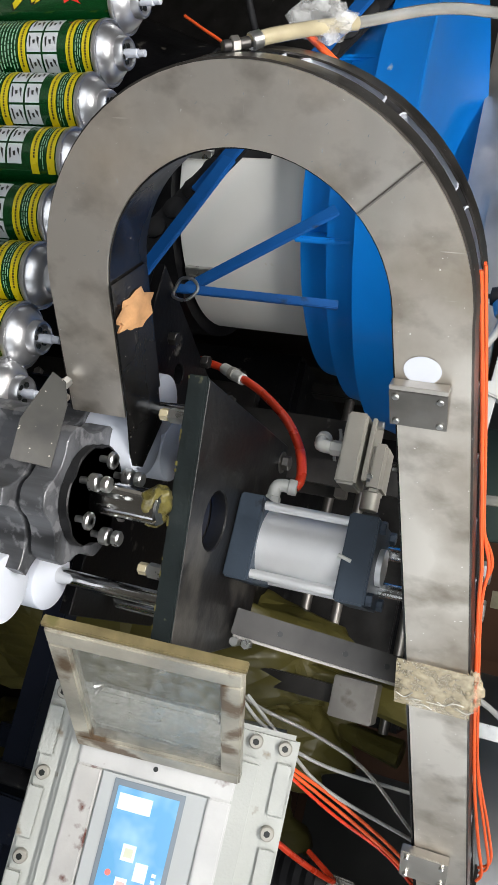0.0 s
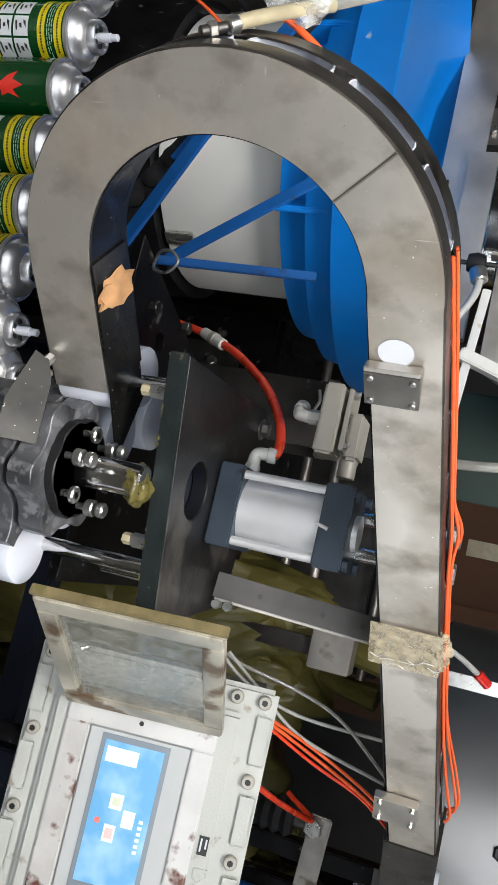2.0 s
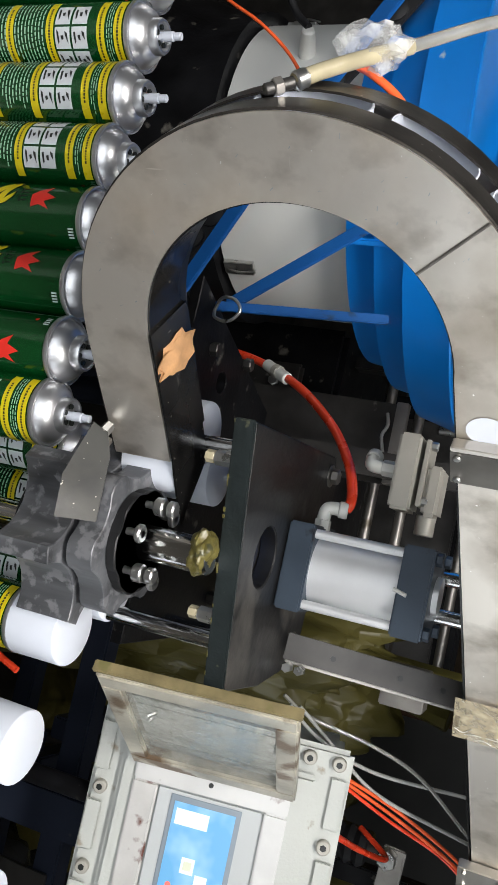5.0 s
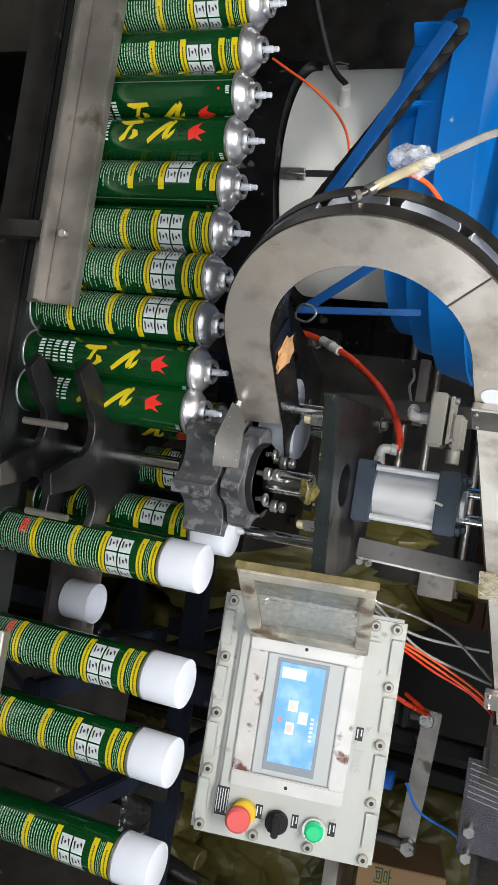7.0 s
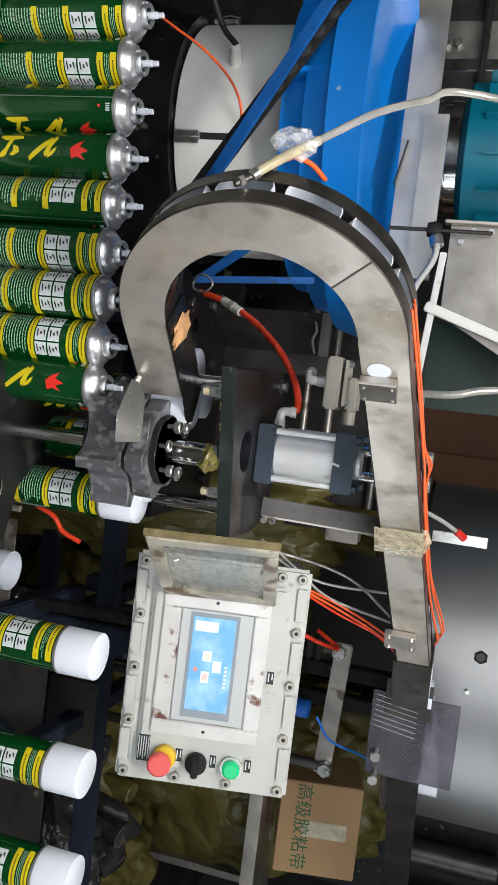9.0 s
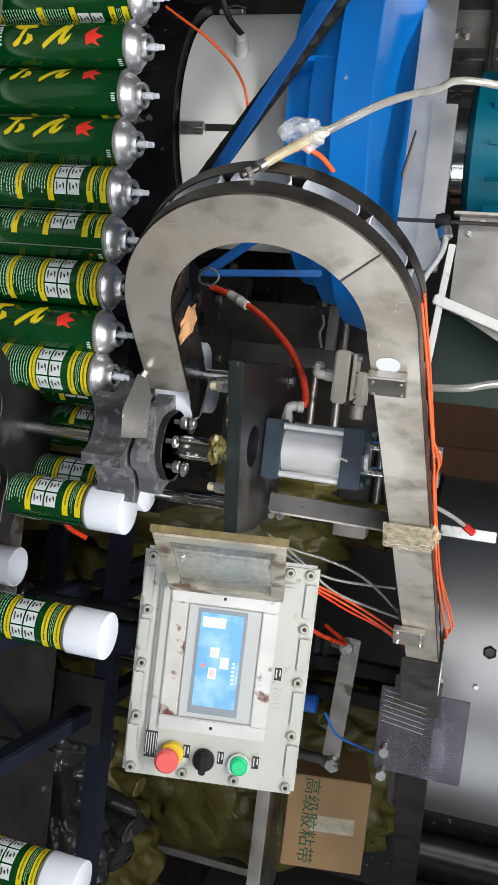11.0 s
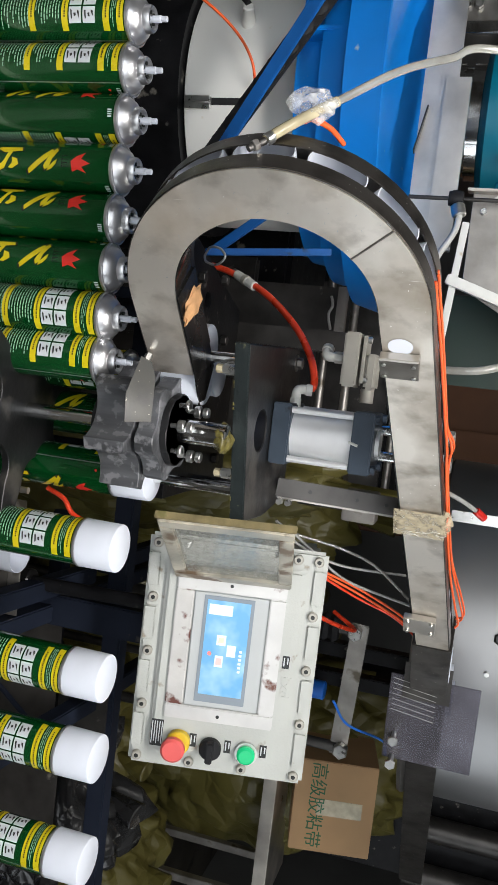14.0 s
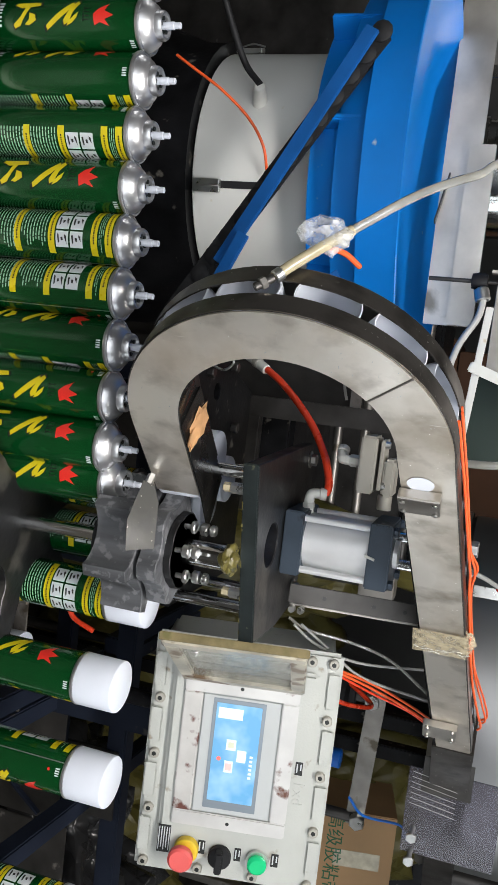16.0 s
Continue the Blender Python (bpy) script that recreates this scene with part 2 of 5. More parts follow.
BEZEL = material("light_grey_bezel", (0.5, 0.52, 0.52), 0.5, 0.0, 0.04, 10, 0.05, 240)
RUBBER = material("black_rubber", (0.016, 0.016, 0.017), 0.55, 0.0, 0.25, 40, 0.15, 200, spec=0.2)
RED_TUBE = material("red_pneumatic_tube", (0.8, 0.06, 0.02), 0.28, 0.0, 0.1, 30, 0.0, 100, coat=0.3)
ORANGE_TUBE = material("orange_wire", (0.85, 0.12, 0.03), 0.35, 0.0, 0.12, 30, 0.0, 100)
CLEAR_TUBE = material("cloudy_clear_tube", (0.5, 0.49, 0.44), 0.16, 0.0, 0.2, 30, 0.0, 100, coat=0.6, transmission=0.55)
GREY_CABLE = material("grey_cable", (0.42, 0.42, 0.4), 0.4, 0.0, 0.1, 30, 0.0, 100)
WHITE_FITTING = material("pale_grey_fitting", (0.62, 0.62, 0.58), 0.35, 0.0, 0.06, 40, 0.03, 200)
VALVE_GREY = material("warm_grey_valve", (0.42, 0.4, 0.35), 0.45, 0.3, 0.08, 20, 0.08, 250)
CARTON = material("brown_cardboard", (0.42, 0.26, 0.13), 0.8, 0.0, 0.08, 6, 0.12, 120)
# Much deeper brown than the printed carton, varied from box to box.
CARTON_DARK = material("dark_cardboard", (0.12, 0.055, 0.028), 0.85, 0.0, 0.15, 6, 0.12, 120, random=0.25)
CONCRETE = material("stained_concrete", (0.08, 0.072, 0.06), 0.75, 0.0, 0.35, 3, 0.3, 60, (0.05, 0.045, 0.04), 0.4, 5, spec=0.2)
WALL = material("grimy_plaster", (0.13, 0.13, 0.125), 0.8, 0.0, 0.15, 2, 0.2, 40)
BELT = material("dark_belt", (0.02, 0.022, 0.021), 0.5, 0.0, 0.25, 12, 0.15, 200, spec=0.2)
TABLE_GREY = material("scuffed_grey_bed", (0.16, 0.15, 0.135), 0.35, 0.6, 0.3, 7, 0.08, 120, (0.32, 0.2, 0.06), 0.12, 6)
SCREEN_BLUE = cloudy_glow("screen_blue", (0.1, 0.29, 0.5), (0.5, 0.66, 0.78), 0.62)
SCREEN_PALE = glow("screen_pale", (0.6, 0.72, 0.8), 0.5)
SCREEN_DULL = material("screen_margin", (0.22, 0.26, 0.3), 0.2, 0.0, 0.05, 10, 0.0, 100)
SCREEN_RED = glow("screen_red", (0.8, 0.15, 0.12), 0.6)
ICON_SAND = glow("screen_icon_sand", (0.5, 0.52, 0.4), 0.5)
ICON_ROSE = glow("screen_icon_rose", (0.7, 0.42, 0.4), 0.5)
LAMP_GREEN = glow("green_lamp_lens", (0.01, 0.42, 0.16), 0.5)
BUTTON_RED = material("faded_red_button", (0.78, 0.12, 0.11), 0.4, 0.0, 0.06, 20, 0.03, 200)
BUTTON_YELLOW = material("yellow_collar", (0.72, 0.5, 0.03), 0.45, 0.0, 0.1, 30, 0.05, 200)
BLUE_PLASTIC = material("blue_plastic", (0.01, 0.12, 0.5), 0.4, 0.0, 0.1, 20, 0.05, 200)
RAG = material("tan_rag", (0.5, 0.27, 0.12), 0.8, 0.0, 0.3, 40, 0.5, 120)
TAPE = material("yellowed_tape", (0.46, 0.4, 0.26), 0.2, 0.0, 0.2, 30, 0.3, 60, coat=0.4)
PERSPEX = material("scuffed_clear_sheet", (0.3, 0.29, 0.34), 0.12, 0.0, 0.25, 14, 0.05, 40, (0.7, 0.7, 0.72), 0.1, 20, transmission=0.8)
ADDED_DAYLIGHT = glow("added_daylit_pane", (0.86, 0.94, 1.0), 1.15)
ADDED_LAMP_TUBE = glow("added_lamp_tube", (1.0, 0.98, 0.94), 5.0)


def clear_film(name, color, cover, rough):
    """Thin plastic: partly see-through, glossy, with creases."""
    m = bpy.data.materials.new(name)
    m.use_nodes = True
    n, l = m.node_tree.nodes, m.node_tree.links
    p = n["Principled BSDF"]
    p.inputs["Base Color"].default_value = (*color, 1)
    p.inputs["Roughness"].default_value = rough
    tc = n.new("ShaderNodeTexCoord")
    tx = n.new("ShaderNodeTexNoise")
    tx.inputs["Scale"].default_value, tx.inputs["Detail"].default_value = 90, 5
    l.new(tc.outputs["Object"], tx.inputs["Vector"])
    mr = n.new("ShaderNodeMapRange")
    mr.inputs[1].default_value, mr.inputs[2].default_value = 0.35, 0.7
    mr.inputs[3].default_value, mr.inputs[4].default_value = cover * 0.4, min(1.0, cover * 1.8)
    l.new(tx.outputs["Fac"], mr.inputs[0])
    l.new(mr.outputs[0], p.inputs["Alpha"])
    bp = n.new("ShaderNodeBump")
    bp.inputs["Strength"].default_value, bp.inputs["Distance"].default_value = 0.5, 0.002
    l.new(tx.outputs["Fac"], bp.inputs["Height"])
    l.new(bp.outputs[0], p.inputs["Normal"])
    return m


def worn_sheet(name, light, dark, scratch, speck, rough=0.34, metal=0.9):
    """Handled stainless sheet: cloudy brown grime, fine crossing scratches, small bright nicks."""
    m = bpy.data.materials.new(name)
    m.use_nodes = True
    n, l = m.node_tree.nodes, m.node_tree.links
    p = n["Principled BSDF"]
    tc = n.new("ShaderNodeTexCoord")

    def layer(kind, scale, stretch=(1, 1, 1), turn=(0, 0, 0), lo=0.3, hi=0.7, detail=6):
        mp = n.new("ShaderNodeMapping")
        mp.inputs["Scale"].default_value, mp.inputs["Rotation"].default_value = stretch, turn
        l.new(tc.outputs["Object"], mp.inputs["Vector"])
        tx = n.new(kind)
        tx.inputs["Scale"].default_value, tx.inputs["Detail"].default_value = scale, detail
        l.new(mp.outputs[0], tx.inputs["Vector"])
        mr = n.new("ShaderNodeMapRange")
        mr.inputs[1].default_value, mr.inputs[2].default_value = lo, hi
        l.new(tx.outputs["Fac"], mr.inputs[0])
        return mr.outputs[0]

    def blend(fac, a, b):
        mix = n.new("ShaderNodeMix")
        mix.data_type = "RGBA"
        l.new(fac, mix.inputs["Factor"])
        for socket, v in (("A", a), ("B", b)):
            if isinstance(v, tuple):
                mix.inputs[socket].default_value = (*v, 1)
            else:
                l.new(v, mix.inputs[socket])
        return mix.outputs["Result"]

    cloud = layer("ShaderNodeTexNoise", 6.5, lo=0.42, hi=0.63, detail=9)
    col = blend(cloud, light, dark)
    smear = layer("ShaderNodeTexNoise", 26, (1, 1, 0.7), (0, 0.5, 0), 0.5, 0.74)
    col = blend(smear, col, tuple(0.72 * c for c in dark))
    line_a = layer("ShaderNodeTexNoise", 50, (0.3, 1, 4.0), (0, 0.7, 0), 0.72, 0.78, 2)
    line_b = layer("ShaderNodeTexNoise", 45, (4.0, 1, 0.3), (0, 0.35, 0), 0.73, 0.79, 2)
    col = blend(line_a, col, scratch)
    col = blend(line_b, col, scratch)
    nick = layer("ShaderNodeTexNoise", 210, (1, 1, 1), (0, 0, 0), 0.71, 0.75, 2)
    col = blend(nick, col, speck)
    l.new(col, p.inputs["Base Color"])
    rg = n.new("ShaderNodeMapRange")
    rg.inputs[3].default_value, rg.inputs[4].default_value = rough - 0.08, rough + 0.2
    l.new(cloud, rg.inputs[0])
    l.new(rg.outputs[0], p.inputs["Roughness"])
    p.inputs["Metallic"].default_value = metal
    bp = n.new("ShaderNodeBump")
    bp.inputs["Strength"].default_value, bp.inputs["Distance"].default_value = 0.12, 0.002
    l.new(smear, bp.inputs["Height"])
    l.new(bp.outputs[0], p.inputs["Normal"])
    return m


def crumpled_plastic(name, color, pale, rough, scale=9.0):
    """Creased film sacks: sharp folds at two sizes, paler along the folds."""
    m = bpy.data.materials.new(name)
    m.use_nodes = True
    n, l = m.node_tree.nodes, m.node_tree.links
    p = n["Principled BSDF"]
    tc = n.new("ShaderNodeTexCoord")
    warp = n.new("ShaderNodeTexNoise")
    warp.inputs["Scale"].default_value, warp.inputs["Detail"].default_value = scale * 0.6, 3
    l.new(tc.outputs["Object"], warp.inputs["Vector"])
    add = n.new("ShaderNodeVectorMath")
    add.operation = "MULTIPLY_ADD"
    l.new(warp.outputs["Color"], add.inputs[0])
    add.inputs[1].default_value = (0.25, 0.25, 0.25)
    l.new(tc.outputs["Object"], add.inputs[2])
    heights = []
    for k in (1.0, 2.7):
        v = n.new("ShaderNodeTexVoronoi")
        v.feature = "DISTANCE_TO_EDGE"
        v.inputs["Scale"].default_value = scale * k
        l.new(add.outputs[0], v.inputs["Vector"])
        heights.append(v.outputs["Distance"])
    total = n.new("ShaderNodeMath")
    total.operation = "MULTIPLY_ADD"
    l.new(heights[1], total.inputs[0])
    total.inputs[1].default_value = 0.5
    l.new(heights[0], total.inputs[2])
    bp = n.new("ShaderNodeBump")
    bp.inputs["Strength"].default_value, bp.inputs["Distance"].default_value = 0.8, 0.06
    l.new(total.outputs[0], bp.inputs["Height"])
    l.new(bp.outputs[0], p.inputs["Normal"])
    rp = n.new("ShaderNodeValToRGB")
    rp.color_ramp.elements[0].position, rp.color_ramp.elements[1].position = 0.0, 0.3
    rp.color_ramp.elements[0].color, rp.color_ramp.elements[1].color = (*pale, 1), (*color, 1)
    l.new(heights[0], rp.inputs["Fac"])
    l.new(rp.outputs["Color"], p.inputs["Base Color"])
    p.inputs["Roughness"].default_value = rough
    return m


OLIVE_BAG = crumpled_plastic("olive_woven_bag", (0.105, 0.09, 0.022), (0.115, 0.1, 0.026), 0.4, 3.0)
BLACK_BAG = crumpled_plastic("black_bin_bag", (0.022, 0.022, 0.023), (0.027, 0.027, 0.027), 0.26, 3.5)
CHUTE_STEEL = worn_sheet("worn_chute_sheet", (0.82, 0.765, 0.69), (0.5, 0.435, 0.355), (0.86, 0.82, 0.76), (0.94, 0.92, 0.87), 0.36, 0.82)
LEG_STEEL = worn_sheet("grimy_leg_sheet", (0.68, 0.63, 0.56), (0.36, 0.31, 0.245), (0.76, 0.72, 0.65), (0.92, 0.9, 0.85), 0.38, 0.82)
RIM_STEEL = worn_sheet("dark_rim_sheet", (0.12, 0.11, 0.1), (0.055, 0.05, 0.045), (0.2, 0.19, 0.17), (0.4, 0.38, 0.35), 0.36, 0.8)
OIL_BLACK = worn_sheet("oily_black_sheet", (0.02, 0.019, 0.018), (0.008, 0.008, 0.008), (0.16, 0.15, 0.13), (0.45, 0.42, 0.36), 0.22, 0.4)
STAINED = worn_sheet("stained_deflector_sheet", (0.036, 0.033, 0.025), (0.015, 0.014, 0.011), (0.09, 0.085, 0.07), (0.5, 0.46, 0.38), 0.45, 0.1)
PLATE_BLACK = material("worn_black_plate", (0.011, 0.011, 0.0115), 0.4, 0.15, 0.5, 18, 0.2, 120, (0.06, 0.056, 0.05), 0.55, 11, rough_vary=0.2, spec=0.4)
GREASE = material("yellow_green_grease", (0.13, 0.11, 0.03), 0.3, 0.0, 0.5, 60, 0.5, 160, (0.05, 0.05, 0.022), 0.5, 60)
LID_GLASS = clear_film("lid_glass", (0.42, 0.42, 0.37), 0.3, 0.12)
FILM = clear_film("thin_film", (0.9, 0.9, 0.88), 0.3, 0.1)
TAPE_FILM = clear_film("yellowed_clear_tape", (0.6, 0.52, 0.36), 0.45, 0.18)

# ---- the hall ----
def setting(name, bm, mat, label):
    return tagged(part(name, bm, mat), label, name.split("_")[0], kind="structure")


setting("floor", box(-5, 4, -3.2, 7, -0.1, 0), CONCRETE, "stained dark concrete floor of a workshop")
setting("wall_north", box(-5, 4, 7, 7.2, 0, 4.4), WALL, "grimy grey plaster wall of the workshop")
setting("wall_west", box(-5.2, -5, -3.4, 7.2, 0, 4.4), WALL, "grimy grey plaster wall of the workshop")
setting("ceiling", box(-5.2, 4.2, -3.4, 7.2, 4.4, 4.5), WALL, "plain grey workshop ceiling")


def wall_with_added_window(number, wall, a0, a1, z0, z1, w0, w1, along, at, out, power):
    """A wall from w0 to w1 with one unseen window opening, glazed and added as daylight."""
    wl = new(wall)
    tagged(wl, "grimy grey plaster wall with an added light window", "wall", kind="structure")

    def piece(name, p0, p1, q0, q1, d0, d1, mat, parent):
        lo, hi = min(at + out * d0, at + out * d1), max(at + out * d0, at + out * d1)
        bm = box(p0, p1, lo, hi, q0, q1) if along == "x" else box(lo, hi, p0, p1, q0, q1)
        return part(name, bm, mat, parent)

    piece("wall_below", w0, w1, 0, z0, 0, 0.2, WALL, wl)
    piece("wall_above", w0, w1, z1, 4.4, 0, 0.2, WALL, wl)
    piece("wall_side", w0, a0, z0, z1, 0, 0.2, WALL, wl)
    piece("wall_side", a1, w1, z0, z1, 0, 0.2, WALL, wl)
    wi = new("window_%d" % number)
    tagged(wi, "added unseen window with white bars that lights the hall", "window", kind="structure")
    n = 3
    for k in range(n + 1):
        p = a0 + (a1 - a0) * k / n
        piece("window_bar", p - 0.025, p + 0.025, z0, z1, 0.08, 0.12, WHITE_PAINT, wi)
    piece("added_sky_pane", a0, a1, z0, z1, 0.14, 0.15, ADDED_DAYLIGHT, wi)
    lamp = bpy.data.lights.new("window_light", "AREA")
    lamp.shape, lamp.size, lamp.size_y, lamp.energy, lamp.color = "RECTANGLE", a1 - a0, z1 - z0, power, (0.97, 0.97, 1.0)
    o = new("window_light", lamp)
    mid = (a0 + a1) / 2
    eye = (mid, at, (z0 + z1) / 2) if along == "x" else (at, mid, (z0 + z1) / 2)
    aim = (mid, at - out, (z0 + z1) / 2) if along == "x" else (at - out, mid, (z0 + z1) / 2)
    o.matrix_basis = look(eye, aim)


# Unseen: east feeds the chute's reflections, south is added to brighten front faces.
wall_with_added_window(1, "wall_east", -2.6, 0.6, 1.0, 3.2, -3.2, 7, "y", 4.0, 1, 15)
wall_with_added_window(2, "wall_south", -1.6, 2.6, 1.5, 3.6, -5, 4, "x", -3.2, -1, 42)


# An out-of-view fixture, added as a source of overhead light.
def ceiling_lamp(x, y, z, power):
    t = thing("ceiling_lamp", (x, y, z), "added unseen fluorescent lamp hanging under the ceiling", "lamp", "workshop lamps")
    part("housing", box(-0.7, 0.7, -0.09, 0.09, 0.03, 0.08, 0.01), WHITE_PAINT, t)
    part("tube", rod((-0.66, -0.04, 0.0), (0.66, -0.04, 0.0), 0.014), ADDED_LAMP_TUBE, t)
    part("tube", rod((-0.66, 0.04, 0.0), (0.66, 0.04, 0.0), 0.014), ADDED_LAMP_TUBE, t)
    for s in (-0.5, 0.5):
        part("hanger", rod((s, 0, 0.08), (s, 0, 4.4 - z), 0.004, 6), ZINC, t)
    lamp = bpy.data.lights.new("added_lamp_light", "AREA")
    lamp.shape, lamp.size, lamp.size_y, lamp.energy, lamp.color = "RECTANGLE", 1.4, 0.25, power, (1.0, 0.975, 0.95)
    o = new("added_lamp_light", lamp)
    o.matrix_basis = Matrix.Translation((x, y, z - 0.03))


# Both unseen: the main overhead light is assumed, the rear one lifts the background.
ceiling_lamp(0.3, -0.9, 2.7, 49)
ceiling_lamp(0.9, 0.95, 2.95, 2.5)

# ---- conveyor and its bed ----
BED_Z = 0.805


def conveyor():
    t = thing("conveyor", (0.3, 0, BED_Z), "dark chain conveyor that carries green spray cans", "conveyor")
    part("belt", box(-2.3, 3.6, -0.04, 0.04, -0.012, 0, 0.002), BELT, t)
    part("bed", box(-2.3, 3.6, -0.045, 0.045, -0.07, -0.013, 0.003), STEEL_DARK, t)
    for k in range(7):
        x = -2.0 + 0.85 * k
        part("leg", box(x - 0.02, x + 0.02, -0.025, 0.025, -BED_Z, -0.07, 0.003), NAVY_FRAME, t)


conveyor()


def guide_rail(x0, x1, y, z0, z1, mat, label):
    t = thing("guide_rail", ((x0 + x1) / 2, y, z0), label, "rail")
    h, n = z1 - z0, (x1 - x0) / 2
    part("web", box(-n, n, -0.012, -0.008, 0, h, 0.001), mat, t)
    part("flange", box(-n, n, -0.0075, 0.006, h - 0.005, h, 0.001), STEEL_DULL, t)
    part("flange", box(-n, n, -0.04, -0.0125, h * 0.35, h * 0.35 + 0.006, 0.001), mat, t)
    for k in range(3):
        x = -n + 0.1 + k * (2 * n - 0.2) / 2
        part("bolt", hexnut((x, -0.012, h * 0.6), (x, -0.019, h * 0.6), 0.006), ZINC, t)
        part("support", box(x - 0.012, x + 0.012, -0.036, -0.0135, -z0 + 0.0, h * 0.34, 0.001), STEEL_DARK, t)


guide_rail(-1.6, 0.13, -0.042, 0.815, 0.893, STEEL_DULL, "long grey steel guide rail in front of the waiting cans")
guide_rail(0.6, 2.2, -0.042, 0.79, 0.868, ALU, "bright aluminium guide rail beside the capped cans")


def side_bed():
    t = thing("side_bed", (-0.8, -0.4, 0), "scuffed grey sheet-metal machine bed with a pale edge", "machine bed")
    part("sheet", box(-1.2, 0.88, -0.3, 0.24, 0.735, 0.745, 0.002), TABLE_GREY, t)
    part("edge", box(-1.2, 0.88, 0.241, 0.247, 0.725, 0.757, 0.001), WHITE_PAINT, t, "thin pale green edge")
    for x in (-1.1, 0.8):
        part("leg", box(x - 0.025, x + 0.025, -0.2, -0.15, 0, 0.734, 0.003), NAVY_FRAME, t)
        part("leg", box(x - 0.025, x + 0.025, 0.15, 0.2, 0, 0.734, 0.003), NAVY_FRAME, t)


side_bed()

# ---- spray cans ----
RC = 0.0325


def build_can():
    t = thing("spray_can", (0, 0, 0), "green lacquered spray can with yellow bands and silver shoulder", "spray can", "cans on the conveyor")
    part("body", lathe([(0, 0.004), (0.026, 0.0), (0.031, 0.001), (RC, 0.004), (RC, 0.272), (0.0322, 0.274)], 32), CAN_GREEN, t)
    part("shoulder", lathe([(0.0328, 0.271), (0.0341, 0.2725), (0.0343, 0.2745), (0.0337, 0.2768), (0.0322, 0.2768), (0.0314, 0.2738), (0.0302, 0.2738), (0.0286, 0.2788), (0.0242, 0.2855), (0.0186, 0.2892), (0.0176, 0.2895), (0.0172, 0.2962), (0.0158, 0.2985), (0.0138, 0.2985), (0.0126, 0.2955), (0.0118, 0.2925), (0.006, 0.2922), (0.0045, 0.294)], 32), CAN_TIN, t, "domed silver tinplate shoulder")
    part("seam_foot", lathe([(0.0322, 0.0), (0.0334, 0.001), (0.0334, 0.003), (0.0326, 0.004)], 32), CAN_TIN, t)
    v = part("valve", lathe([(0, 0.301), (0.0042, 0.3005), (0.0045, 0.294)], 12), CAP_WHITE, t)
    part("stem", rod((0, 0, 0.298), (0, 0, 0.31), 0.0048, 10, 0.0008), CAP_WHITE, v, "white plastic nozzle stem")
    part("tip", rod((0, 0, 0.31), (0, 0, 0.318), 0.0038, 10, 0.0005), CAP_WHITE, v)
    for k in range(5):
        a = 2 * math.pi * k / 5 + 0.4
        part("crimp", rod((0.0085 * math.cos(a), 0.0085 * math.sin(a), 0.294), (0.0085 * math.cos(a), 0.0085 * math.sin(a), 0.2965), 0.0026, 8), PRINT_BLACK, t)
    r = RC + 0.00025
    # back of the label: yellow bands with rows of small print between them
    for z in (0.265, 0.2455, 0.186, 0.137, 0.071):
        part("band", arc_patch(bmesh.new(), r, z - 0.0045, z + 0.0045, -72, 72), YELLOW, t)
    for i, z in enumerate((0.1925, 0.2125)):
        for a in (-58, -19, 20):
            pic = part("pictogram", arc_patch(bmesh.new(), r, z, z + 0.0175, a, a + 35), PRINT_WHITE, t)
            mark = bmesh.new()
            arc_poly(mark, r + 0.00025, [(z + 0.007, a + 14), (z + 0.008, a + 21), (z + 0.0105, a + 19 + 3 * i), (z + 0.01, a + 13)])
            arc_poly(mark, r + 0.00025, [(z + 0.002, a + 5 + 4 * i), (z + 0.0035, a + 27), (z + 0.0052, a + 24), (z + 0.0045, a + 8)])
            arc_poly(mark, r + 0.00025, [(z + 0.0118, a + 7), (z + 0.0122, a + 13), (z + 0.0155, a + 28 - 6 * i), (z + 0.0148, a + 10)])
            part("mark", mark, PRINT_BLACK, pic)
    rnd = random.Random(5)
    words = bmesh.new()
    for z in (0.265, 0.2455, 0.186, 0.137, 0.071):
        a = -54
        while a < 40:
            w = 2.0 + rnd.random() * 2.5
            arc_patch(words, r + 0.00025, z - 0.001, z + 0.0009, a, a + w, 1)
            a += w + 1.6
    tagged(part("band_print", words, PRINT_BLACK, t), kind="stuff")
    fine = bmesh.new()
    for z0, z1, step in ((0.2515, 0.2595, 0.0026), (0.142, 0.180, 0.0042), (0.077, 0.131, 0.0044), (0.012, 0.064, 0.0042)):
        z = z0 + 0.001
        while z < z1:
            a, stop = -68, 66 - rnd.random() * 40
            while a < stop:
                w = 4 + rnd.random() * 9
                arc_patch(fine, r, z, z + step * 0.34, a, min(a + w, stop + 2), 1)
                a += w + 2.2
            z += step
    tagged(part("small_print", fine, PRINT_PALE, t), kind="stuff")
    chip = bmesh.new()
    for k in range(4):
        arc_patch(chip, r, 0.046, 0.058, -60 + k * 10, -52 + k * 10, 1)
    part("colour_strip", chip, PRINT_RED, t)
    # front of the label: brush strokes, a flame and block lettering too small to read
    f = 180
